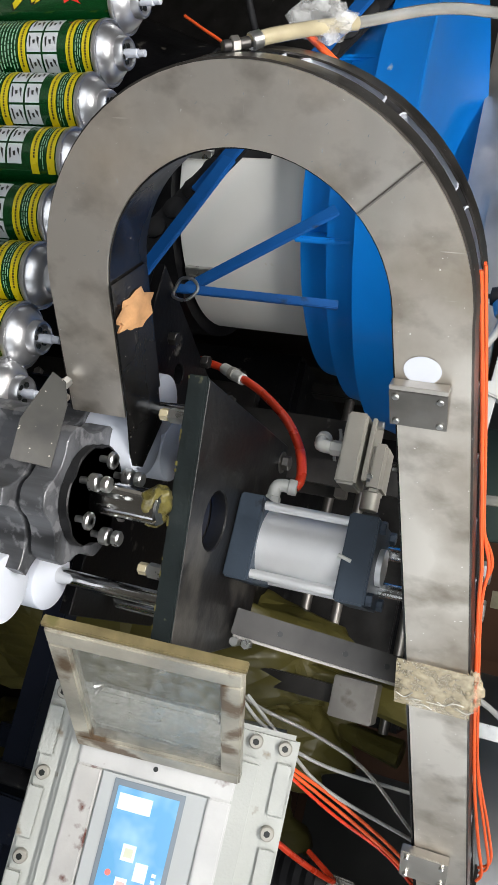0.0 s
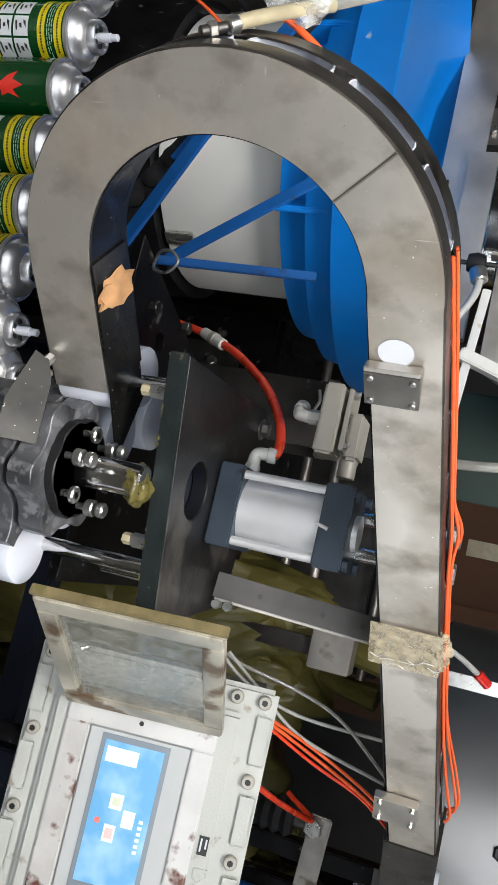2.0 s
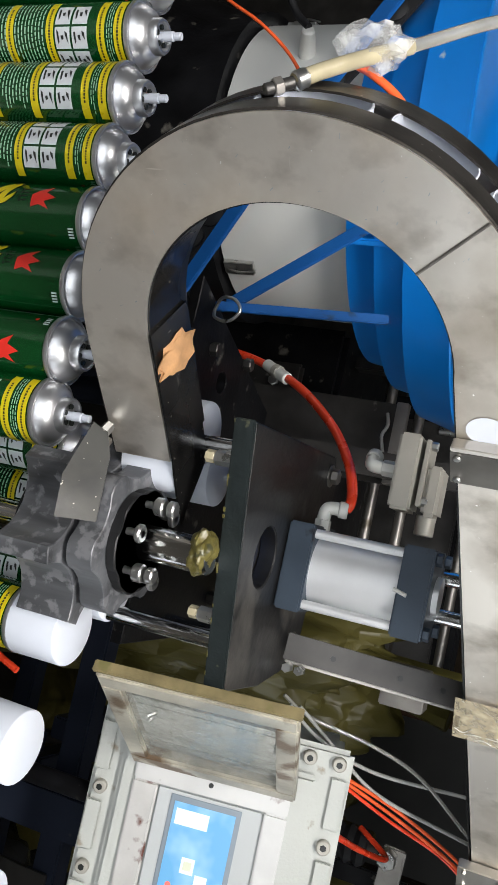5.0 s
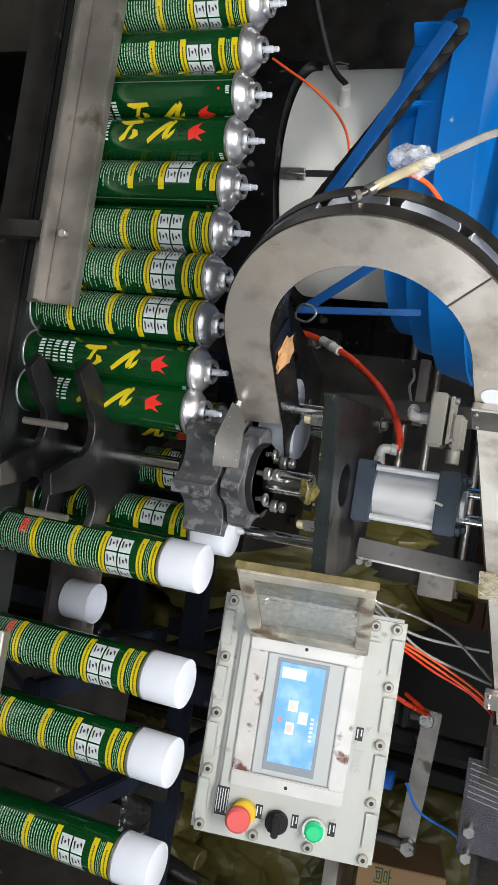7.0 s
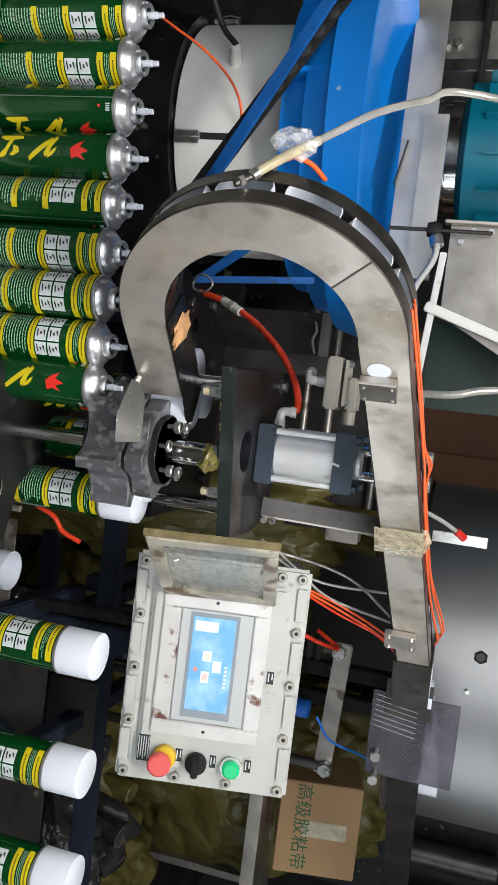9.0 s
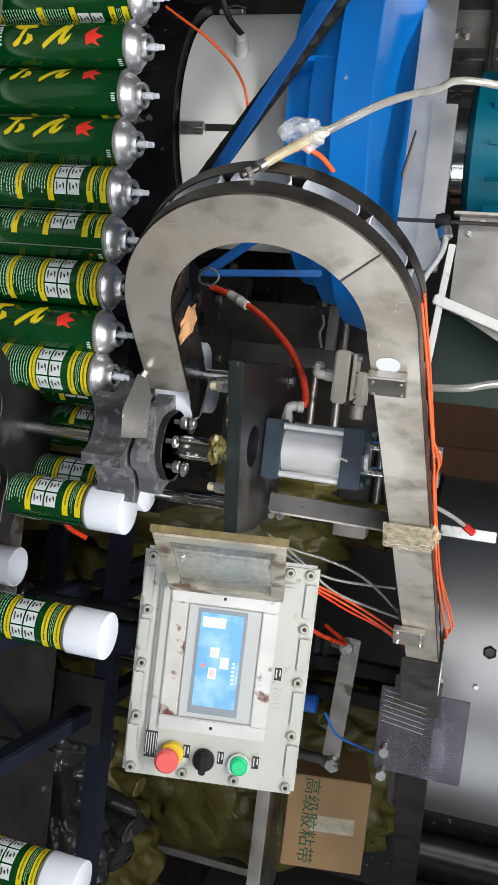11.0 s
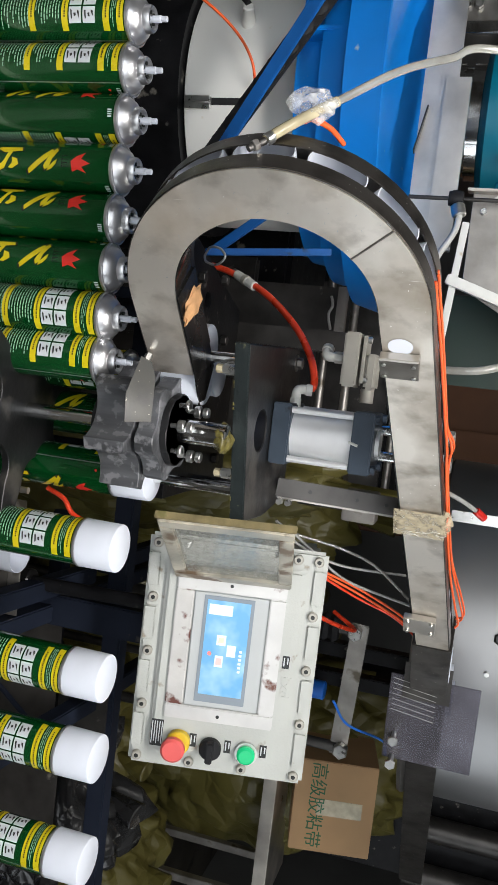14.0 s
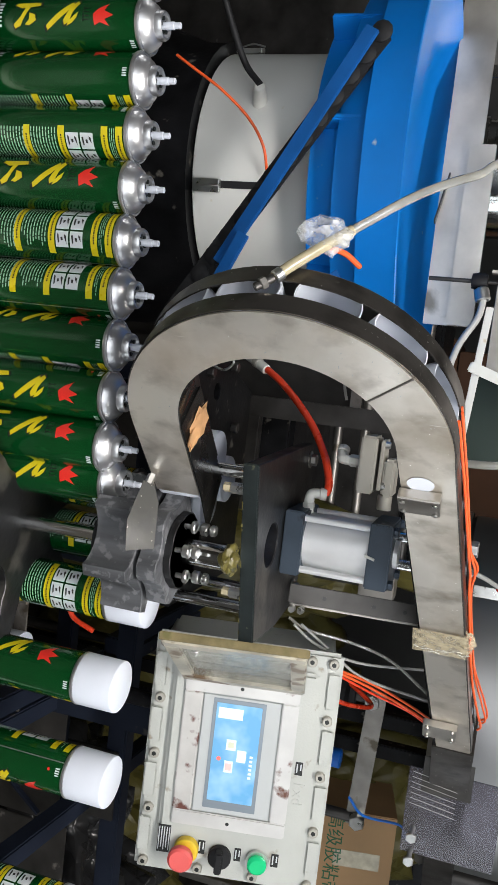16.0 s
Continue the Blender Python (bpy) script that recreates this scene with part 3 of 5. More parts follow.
    for z, marks in ((0.172, (((0.014, -30), (0.018, -22), (0.006, -2), (-0.012, 22), (-0.019, 30), (-0.02, 20), (-0.008, 2), (0.004, -16)),
                              ((0.02, -34), (0.024, -26), (0.016, -4), (0.012, 14), (0.005, 20), (0.004, 10), (0.011, -10)),
                              ((0.012, 12), (0.018, 2), (0.024, -6), (0.022, 6), (0.016, 16), (0.008, 22)))),
                     (0.122, (((0.018, -32), (0.02, -22), (-0.006, -16), (-0.016, -24), (-0.014, -30)),
                              ((0.0, -20), (0.006, -18), (-0.006, 20), (-0.014, 26), (-0.016, 18), (-0.006, 2)),
                              ((0.006, -6), (0.014, -2), (0.016, 10), (0.006, 20), (0.0, 18), (0.006, 8))))):
        stroke, rim = bmesh.new(), bmesh.new()
        for m in marks:
            arc_poly(stroke, r + 0.0003, [(z + dz, f + a) for dz, a in m])
            cz, ca = sum(d for d, _ in m) / len(m), sum(a for _, a in m) / len(m)
            arc_poly(rim, r, [(z + cz + (dz - cz) * 1.16, f + ca + (a - ca) * 1.16) for dz, a in m])
        bmk = part("brush_mark", stroke, YELLOW, t, "yellow painted brush stroke")
        part("brush_outline", rim, PRINT_BLACK, bmk)
    flame = bmesh.new()
    arc_poly(flame, r, [(0.216, f - 2), (0.224, f - 14), (0.236, f - 24), (0.231, f - 8), (0.244, f + 2), (0.232, f + 10), (0.239, f + 24), (0.226, f + 16), (0.218, f + 22)])
    part("flame_mark", flame, PRINT_RED, t, "red flame mark")
    dark = bmesh.new()
    for k in range(4):
        arc_patch(dark, r, 0.202, 0.204, f - 16 + k * 8, f - 11 + k * 8, 1)
        arc_patch(dark, r, 0.205, 0.211, f - 15 + k * 8, f - 13 + k * 8, 1)
    part("dark_lettering", dark, PRINT_BLACK, t)
    block = bmesh.new()
    for i in range(5):
        for k in range(7):
            w = 3 + rnd.random() * 3.5
            arc_patch(block, r, 0.03 + i * 0.0125, 0.0385 + i * 0.0125, f - 34 + k * 8.5, f - 34 + k * 8.5 + w, 1)
    tagged(part("block_lettering", block, PRINT_WHITE, t), kind="stuff")
    part("side_seam", arc_patch(bmesh.new(), r, 0.004, 0.271, 97, 99.5), CAN_TIN, t, "bright welded side seam")
    dot = bmesh.new()
    arc_poly(dot, r, [(0.252 + 0.0022 * math.cos(k * 0.785), 118 + 4 * math.sin(k * 0.785)) for k in range(8)])
    part("red_dot", dot, PRINT_RED, t)
    edge = bmesh.new()
    for k in range(4):
        arc_patch(edge, r, 0.262, 0.268, f + 52 + k * 5, f + 55 + k * 5, 1)
        arc_patch(edge, r, 0.262, 0.268, f - 68 + k * 5, f - 65 + k * 5, 1)
    tagged(part("edge_print", edge, PRINT_WHITE, t), kind="stuff")
    return t


def build_cap():
    t = thing("can_cap", (0, 0, 0), "plain white plastic can cap", "cap", "white can caps")
    part("shell", lathe([(0.0325, 0.0), (0.0338, 0.0), (0.0338, 0.002), (0.0333, 0.0532), (0.0329, 0.0541), (0.0321, 0.0545), (0.0, 0.0544)], 40), CAP_WHITE, t)
    part("lining", lathe([(0.0324, 0.0005), (0.0318, 0.0505), (0.0, 0.051)], 40), CAP_WHITE, t)
    return t


# queue travel of the cans, in metres, by time
TRAVEL = [(-4, -0.48), (0, -0.198), (0.5, -0.132), (1, -0.118), (1.5, -0.065), (2, -0.049), (2.5, 0.002), (3, 0.036), (3.5, 0.07), (4, 0.097), (4.5, 0.13),
          (5, 0.17), (5.5, 0.195), (6, 0.254), (6.5, 0.266), (7, 0.325), (7.5, 0.338), (8, 0.387), (8.5, 0.388), (9, 0.389), (9.5, 0.389), (10, 0.42),
          (10.5, 0.46), (11, 0.51), (11.5, 0.539), (12, 0.577), (12.5, 0.623), (13, 0.641), (13.5, 0.691), (14, 0.709), (14.5, 0.774), (15, 0.78),
          (15.5, 0.846), (16, 0.859)]
LEAVE = {-16: -4.6, -15: -3.6, -14: -2.7, -13: -1.75, -12: -0.8, -11: 0.1, -10: 1.0, -9: 1.9, -8: 2.8, -7: 3.7, -6: 4.53, -5: 5.37, -4: 6.0, -3: 6.92, -2: 7.93,
         -1: 10.08, 0: 11.06, 1: 11.95, 2: 12.63, 3: 13.71, 4: 14.86, 5: 15.62}
# how far each can has spun about its axis: in the queue, later in the queue, and past the star wheel
LATER = {3: -10, 4: 0, 5: 172, 6: -4, 7: -48, 8: -20, 9: 170, 10: 150, 11: 180, 12: 120, 13: -50, 14: -25, 15: 170, 16: 72, 17: 120, 18: 178, 19: 150, 20: -30}
EARLY = {1: 20, 2: -10}
AFTER = {-6: 25, -5: 10, -4: 0, -3: 15, -2: -52, -1: -20, 0: -45, 1: -10, 2: 0, 3: -40, 4: -140, 5: 120}
ROUND = [(0.26, 0.252, 0.0), (0.325, 0.262, 0.1), (0.39, 0.34, 0.135), (0.455, 0.418, 0.085), (0.52, 0.434, 0.012)]
PITCH, SPEED = 0.065, 0.17


def can_turn(j, t):
    before = ROT.get(j, (37 * j) % 360 - 180)
    if j in EARLY:
        before += (EARLY[j] - before) * min(1.0, max(0.0, (5.2 - t) / 1.9))
    spin = (LATER.get(j, before) - before + 180) % 360 - 180
    before += spin * min(1.0, max(0.0, (t - 9.3) / 1.9))
    after = AFTER.get(j, before)
    gap = (after - before + 180) % 360 - 180
    k = min(1.0, max(0.0, (travel(t) - PITCH * j - 0.27) / 0.2))
    return before + gap * k


def travel(t):
    for (a, s0), (b, s1) in zip(TRAVEL, TRAVEL[1:]):
        if t <= b:
            return s0 + (s1 - s0) * (t - a) / (b - a)
    return TRAVEL[-1][1]


def can_place(j, t):
    q = travel(t) - PITCH * j
    if j in LEAVE and t >= LEAVE[j]:
        return 0.45 + SPEED * (t - LEAVE[j]), 0.0
    if q <= ROUND[0][0]:
        return q - 0.008 * max(0, q - 0.2) / 0.06, 0.0
    for (a, x0, y0), (b, x1, y1) in zip(ROUND, ROUND[1:]):
        if q <= b:
            k = (q - a) / (b - a)
            return x0 + (x1 - x0) * k, y0 + (y1 - y0) * k
    return 0.436, 0.006


# ---- the cap chute: a steel U in an upright plane, turned 45 degrees to the conveyor ----
CHUTE = Matrix(((0.7071, -0.7071, 0, 0.11875), (0.7071, 0.7071, 0, -0.11875), (0, 0, 1, 0), (0, 0, 0, 1)))
CA, CZ, RO, RI = 0.066, 1.330, 0.184, 0.1245
LOW_END, TOP_A, TOP_RISE = 0.191, 0.80, 0.062


def chute_line(s):
    """Place, in the chute's plane, of a cap s metres before the pick-up point: (a, z, tilt)."""
    rm = (RO + RI) / 2 - 0.0005
    first = 0.244 - CA
    if s <= first:
        return 0.244 - s, CZ - rm, 0.0
    s -= first
    if s <= math.pi * rm:
        ang = s / rm
        return CA - rm * math.sin(ang), CZ - rm * math.cos(ang), ang
    s -= math.pi * rm
    return CA + s, CZ + rm + s * TOP_RISE / (TOP_A - CA), math.pi


def cap_pose(j, t):
    q = travel(t) - PITCH * j
    if q >= 0.325:
        x, y = can_place(j, t)
        low = BED_Z + 0.274
        z = low + 0.075 * max(0.0, 1 - (q - 0.325) / 0.05)
        return pose(x, y, z)
    a, z, tilt = chute_line((0.325 - q) / PITCH * 0.0685)
    # the cap's own axis stays square to the chute; its open end faces outwards
    return CHUTE @ Matrix.Translation((a, 0.036, z)) @ Matrix.Rotation(tilt, 4, "Y") @ Matrix.Translation((0, 0, -0.028))


def build_chute():
    t = thing("cap_chute", turn=CHUTE, label="brushed stainless steel U-shaped chute that feeds white caps", category="chute")
    n = 40
    outer = [(CA - RO * math.sin(math.pi * k / n), CZ - RO * math.cos(math.pi * k / n)) for k in range(n + 1)]
    inner = [(CA - RI * math.sin(math.pi * k / n), CZ - RI * math.cos(math.pi * k / n)) for k in range(n + 1)]
    seam = 31
    flip = Matrix(((1, 0, 0, 0), (0, 0, 1, 0), (0, 1, 0, 0), (0, 0, 0, 1)))
    lower = [(LOW_END, CZ - RO + 0.002)] + outer[:seam + 1] + inner[:seam + 1][::-1] + [(LOW_END, CZ - RI)]
    dz = TOP_RISE
    upper = outer[seam:] + [(TOP_A, CZ + RO + dz), (TOP_A, CZ + RI + dz + 0.003)] + inner[seam:][::-1]
    part("front_plate", slab(lower, 0.0, 0.002, 0, None, flip), CHUTE_STEEL, t, "brushed front cheek with scratches")
    part("front_plate", slab(upper, 0.0003, 0.0023, 0, None, flip), LEG_STEEL, t, "brown-stained upper cheek")
    part("back_plate", slab([(LOW_END, CZ - RO + 0.002)] + outer + [(TOP_A, CZ + RO + dz), (TOP_A, CZ + RI + dz)] + inner[::-1] + [(LOW_END, CZ - RI)], 0.07, 0.072, 0, None, flip), STEEL_DULL, t)

    def strip(line, d0, d1, thick, out):
        b = bmesh.new()
        prev = None
        for i, (a, z) in enumerate(line):
            p, q = line[max(i - 1, 0)], line[min(i + 1, len(line) - 1)]
            d = Vector((q[0] - p[0], q[1] - p[1])).normalized()
            nx, nz = -d.y * out * thick, d.x * out * thick
            cur = [b.verts.new(c) for c in ((a, d0, z), (a, d1, z), (a + nx, d1, z + nz), (a + nx, d0, z + nz))]
            if prev:
                for k in range(4):
                    b.faces.new((prev[k], prev[(k + 1) % 4], cur[(k + 1) % 4], cur[k]))
            else:
                b.faces.new(cur)
            prev = cur
        b.faces.new(prev[::-1])
        return b

    rim = [(LOW_END, CZ - RO)] + outer + [(TOP_A, CZ + RO + dz)]
    rim = [(a, z) for a, z in rim]
    wall = [(LOW_END, CZ - RI)] + inner + [(TOP_A, CZ + RI + dz)]
    part("outer_lip", strip(rim, 0.0026, 0.0265, 0.0018, 1), RIM_STEEL, t, "dark oily rim strip")
    part("outer_lip", strip(rim, 0.0475, 0.0695, 0.0018, 1), RIM_STEEL, t, "dark oily rim strip")
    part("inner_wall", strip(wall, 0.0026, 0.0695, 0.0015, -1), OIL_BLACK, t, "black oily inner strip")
    part("weld_seam", rod((CA - RO * math.sin(math.pi * seam / n), -0.0003, CZ - RO * math.cos(math.pi * seam / n)), (CA - RI * math.sin(math.pi * seam / n), -0.0003, CZ - RI * math.cos(math.pi * seam / n)), 0.0012, 6), STEEL_DULL, t)
    # black guide tongue that runs on past the chute's mouth
    tongue = bmesh.new()
    vs = [tongue.verts.new(c) for c in ((0.06, -0.001, CZ - RI + 0.0022), (0.187, -0.001, CZ - RI + 0.0022), (0.276, 0.007, CZ - RI - 0.008), (0.228, 0.06, CZ - RI + 0.0022), (0.06, 0.064, CZ - RI + 0.0022))]
    f = tongue.faces.new(vs)
    up = bmesh.ops.extrude_face_region(tongue, geom=[f])
    bmesh.ops.translate(tongue, vec=(0, 0, 0.002), verts=[v for v in up["geom"] if isinstance(v, bmesh.types.BMVert)])
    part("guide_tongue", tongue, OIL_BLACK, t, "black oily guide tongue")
    # bracket with a cap sensor on the upper leg
    br = part("bracket", bar((0.1525, -0.0025, 1.48), (0.1165, -0.0125, 1.48), 0.0022, 0.046, 0.0005), STEEL_DULL, t, "small upright sensor bracket")
    part("lip", box(0.112, 0.1162, -0.0135, -0.0008, 1.457, 1.503, 0.0006), STEEL, br, "bright folded lip")
    for a, z in ((0.122, 1.4625), (0.122, 1.4975), (0.147, 1.4625), (0.147, 1.4975)):
        d = -0.0125 + (a - 0.1165) * 0.278
        part("screw", rod((a, d - 0.001, z), (a + 0.0007, d - 0.0035, z), 0.003, 12, 0.0008), ZINC, br)
    rnd = random.Random(21)
    marks = bmesh.new()
    for k in range(34):
        ang, rr = rnd.uniform(0.2, 2.6), rnd.uniform(RI + 0.006, RO - 0.006)
        a, z = CA - rr * math.sin(ang), CZ - rr * math.cos(ang)
        d, w = rnd.uniform(0, math.pi), rnd.uniform(0.0002, 0.0006)
        n = rnd.uniform(0.0008, 0.004)
        vs = [marks.verts.new(c) for c in ((a, -0.00025, z), (a + n * math.cos(d), -0.00025, z + n * math.sin(d)), (a + n * math.cos(d) + w, -0.00025, z + n * math.sin(d) + w), (a + w, -0.00025, z + w))]
        marks.faces.new(vs)
    tagged(part("scuffing", marks, BEZEL, t), kind="stuff")
    part("sight_hole", lathe([(0, 0), (0.015, 0)], 24, None, Matrix.Translation((0.103, -0.0006, 1.48)) @ Matrix.Rotation(radians(90), 4, "X") @ Matrix.Diagonal((0.8, 1, 1, 1))), CAP_WHITE, t, "oval sight hole filled by a white cap")
    part("feed_duct", box(TOP_A + 0.001, 2.3, -0.001, 0.073, CZ + RI + dz - 0.004, CZ + RO + dz + 0.006, 0.002), RIM_STEEL, t, "dark closed feed duct")
    c = part("clamp_plate", box(0.695, 0.74, -0.012, -0.0005, 1.497, 1.55, 0.001), STEEL, t)
    for a, z in ((0.702, 1.504), (0.702, 1.543), (0.733, 1.504), (0.733, 1.543)):
        part("screw", hexnut((a, -0.012, z), (a, -0.016, z), 0.003), ZINC, c)
    # lug and deflector at the mouth
    part("lug_bolt", hexnut((0.158, -0.004, 1.151), (0.158, -0.02, 1.151), 0.0055), ZINC, t)
    part("lug_bolt", hexnut((0.175, -0.004, 1.146), (0.175, -0.014, 1.146), 0.0045), STEEL_DULL, t)
    inv = CHUTE.inverted()
    corners = [inv @ Vector(c) for c in ((0.236, -0.044, 1.155), (0.242, -0.039, 1.168), (0.262, -0.036, 1.174), (0.32, -0.029, 1.171), (0.322, -0.056, 1.146), (0.285, -0.054, 1.143))]
    plate = bmesh.new()
    f = plate.faces.new([plate.verts.new(c) for c in corners])
    bmesh.ops.triangulate(plate, faces=[f])
    up = bmesh.ops.extrude_face_region(plate, geom=plate.faces[:])
    bmesh.ops.translate(plate, vec=(0.0014, 0.0014, -0.001), verts=[v for v in up["geom"] if isinstance(v, bmesh.types.BMVert)])
    part("deflector", plate, STAINED, t, "stained deflector plate")


build_chute()
can = build_can()
cap = build_cap()
ROT = {-1: 20, 0: 200, 1: 175, 2: 182, 3: -10, 4: -5, 5: 35, 6: -42, 7: 180, 8: -110, 9: 70, 10: 75, 11: 150, 12: 60, 13: -50, 14: 0,
       -2: 15, -3: -15, -4: 20, -5: 5, -6: -20, -7: 10, -8: 170, -9: -20, -10: 10, -11: 185}
CANS, CAPS = {}, {}
for j in range(-15, 24):
    CANS[j] = can if j == -15 else copy_thing(can, Matrix())
for j in range(-15, 31):
    CAPS[j] = cap if j == -15 else copy_thing(cap, Matrix())

# ---- star wheel on its upright shaft ----
WX, WY = 0.33, 0.03


def star_outline(n, r_out, r_pocket, r_pitch, phase):
    pts = []
    for k in range(n):
        mid = phase + 2 * math.pi * k / n
        for i in range(-5, 6):
            # concave pocket round the can's place
            cx, cy = r_pitch * math.cos(mid), r_pitch * math.sin(mid)
            a = mid + math.pi + i * radians(16)
            x, y = cx + r_pocket * math.cos(a), cy + r_pocket * math.sin(a)
            pts.append((i, x, y, mid))
    out = []
    for k in range(n):
        seg = pts[k * 11:(k + 1) * 11]
        seg = seg[::-1]
        out += [(x, y) for _, x, y, _ in seg if math.hypot(x, y) < r_out]
        a = phase + 2 * math.pi * (k + 0.5) / n
        for d in (-0.09, 0.09):
            out.append((r_out * math.cos(a + d), r_out * math.sin(a + d)))
    return out


def build_star():
    t = thing("star_wheel", (WX, WY, 0), "worn grey pocketed star wheel on a steel shaft", "star wheel")
    part("shaft", rod((0, 0, 0.78), (0, 0, 1.08), 0.011, 20), CHROME, t)
    s = part("shaft_collar", rod((0, 0, 1.19), (0, 0, 1.26), 0.0165, 20, 0.002), CHROME, t)
    grease = bmesh.new()
    bmesh.ops.create_icosphere(grease, subdivisions=4, radius=1)
    for v in grease.verts:
        p = v.co * (1 + 0.35 * noise.noise(v.co * 1.7) + 0.1 * noise.noise(v.co * 6.0))
        v.co = Vector((0.004 + p.x * 0.02, -0.003 + p.y * 0.019, 1.252 + p.z * 0.012))
    part("grease", grease, GREASE, s, "yellow-green grease clump")
    for z0, z1, r in ((1.09, 1.148, 0.088), (1.154, 1.18, 0.071)):
        part("pocket_ring", slab(star_outline(6, r, 0.042, 0.1, 0.0), z0, z1, 0.0008), PU_GREY, t, "milky grey polyurethane pocket ring")
    part("core", rod((0, 0, 1.08), (0, 0, 1.19), 0.048, 24), RUBBER, t)
    part("top_star", slab(star_outline(6, 0.05, 0.05, 0.096, 0.0), 1.1805, 1.19, 0.001), PLATE_BLACK, t, "thin black pocketed top plate")
    part("lower_star", slab(star_outline(6, 0.166, 0.036, 0.112, 0.0), 0.945, 0.957, 0.001), PLATE_BLACK, t, "black pocketed plate")
    part("lower_star", slab(star_outline(6, 0.166, 0.036, 0.112, 0.0), 0.865, 0.877, 0.001), PLATE_BLACK, t, "black pocketed plate")
    for k in range(6):
        a = radians(60 * k)
        x, y = 0.13 * math.cos(a), 0.13 * math.sin(a)
        part("spacer", rod((x, y, 0.877), (x, y, 0.945), 0.005, 10), STEEL, t)
        x, y = 0.036 * math.cos(a), 0.036 * math.sin(a)
        part("screw", rod((x, y, 1.19), (x, y, 1.206), 0.0035, 10), ZINC, t)
        part("knurled_nut", rod((x, y, 1.2), (x, y, 1.206 + 0.004 * (k % 2)), 0.0085, 18, 0.0015), ZINC, t)
        if k % 2:
            part("knurled_nut", rod((x, y, 1.213), (x, y, 1.221), 0.0075, 18, 0.0015), ZINC, t)
    return t


star = build_star()

# ---- machine head: black plates, air cylinder, valve ----
def build_head():
    t = thing("head_plate", (0.325, 0.15, 1.255), "thick black chipped steel machine plate with a round hole", "machine plate")
    ol = [(-0.121, -0.134), (0.125, -0.069), (0.13, 0.03), (0.115, 0.15), (-0.105, 0.175), (-0.132, 0.15)]
    part("plate", slab(ol, 0.006, 0.025, 0.0015, holes=((-0.003, -0.034, 0.031),)), PLATE_BLACK, t)
    part("edge_face", bar((-0.1215, -0.1375, 0.0155), (0.1255, -0.0722, 0.0155), 0.004, 0.0205, 0.0012), GREEN_BLACK, t, "chipped green-black edge face")
    rnd = random.Random(31)
    for k in range(13):
        u = rnd.random()
        px, py = -0.1215 + 0.247 * u, -0.1375 + 0.0653 * u
        n = rnd.uniform(0.001, 0.004)
        part("paint_chip", bar((px - n, py - 0.264 * n - 0.0019, 0.0058), (px + n, py + 0.264 * n - 0.0019, 0.006), 0.0012, rnd.uniform(0.0006, 0.0022), 0), GREASE, t)
    part("bore_cup", lathe([(0.029, -0.004), (0.029, 0.006)], 24, None, Matrix.Translation((-0.003, -0.034, 0))), STEEL_DARK, t)
    part("bore_disc", rod((-0.003, -0.034, -0.006), (-0.003, -0.034, -0.0042), 0.024, 20), BLUE_PLASTIC, t, "blue disc deep in the hole")
    for x, y in ((-0.108, 0.14), (0.09, 0.12)):
        part("washer", rod((x, y, 0.025), (x, y, 0.0268), 0.0135, 20), STEEL_DULL, t)
        part("bolt", hexnut((x, y, 0.027), (x, y, 0.036), 0.0095), STEEL_DULL, t)
    for x, y in ((0.06, -0.075), (-0.085, -0.115)):
        part("stud", hexnut((x, y, -0.014), (x, y, 0.0055), 0.0075), ZINC, t)
        part("nut", hexnut((x, y, -0.024), (x, y, -0.0145), 0.0062), TAPE, t, "greasy yellow nut")
    for x, y in ((0.085, -0.05), (-0.1, -0.07), (-0.08, 0.12), (0.1, 0.1)):
        part("pillar", rod((x, y, -0.125), (x, y, 0.0055), 0.0085, 14), CHROME, t)
    l = thing("lower_plate", (0.25, 0.28, 1.11), "black oily lower machine plate with bolts and a hole", "machine plate")
    part("plate", slab([(-0.22, -0.12), (0.2, -0.12), (0.2, 0.17), (-0.12, 0.17)], 0, 0.014, 0.001, holes=((-0.12, -0.01, 0.014),)), BLACK_PAINT, l)
    for x, y in ((-0.15, -0.06), (-0.03, -0.05), (-0.06, 0.08), (0.15, 0.1), (-0.16, 0.05)):
        part("bolt", hexnut((x, y, 0.014), (x, y, 0.025), 0.009), STEEL_DARK, l)
    for x, y in ((-0.1, 0.1), (0.15, -0.08)):
        part("pillar", rod((x, y, -1.15), (x, y, 0), 0.02, 14), NAVY_FRAME, l)


build_head()


def cap_shelf():
    t = thing("cap_shelf", (0.23, 0.145, 1.125), "black shelf plate that carries two waiting caps", "shelf plate")
    part("plate", slab([(-0.06, -0.06), (0.005, -0.045), (0.07, 0.03), (0.06, 0.1), (-0.06, 0.06)], 0, 0.0105, 0.001), BLACK_PAINT, t)
    part("foot", rod((0.02, 0.05, -0.006), (0.02, 0.05, 0), 0.012, 12), STEEL_DARK, t)


cap_shelf()


def build_cylinder():
    t = thing("air_cylinder", (0.325, 0.215, 1.281), "square air cylinder with navy end caps and a bright barrel", "air cylinder")
    part("end_cap", box(-0.046, 0.046, -0.046, 0.046, 0, 0.028, 0.002), NAVY, t, "dark navy end cap")
    part("end_cap", box(-0.046, 0.046, -0.046, 0.046, 0.121, 0.153, 0.002), NAVY, t, "dark navy end cap")
    part("barrel", lathe([(0.04, 0.028), (0.04, 0.121)], 40), ALU, t, "bright ribbed aluminium barrel")
    for x in (-0.037, 0.037):
        for y in (-0.037, 0.037):
            part("tie_rod", rod((x, y, 0.027), (x, y, 0.122), 0.005, 12), ALU, t)
            part("nut", hexnut((x, y, 0.153), (x, y, 0.16), 0.007), NAVY, t)
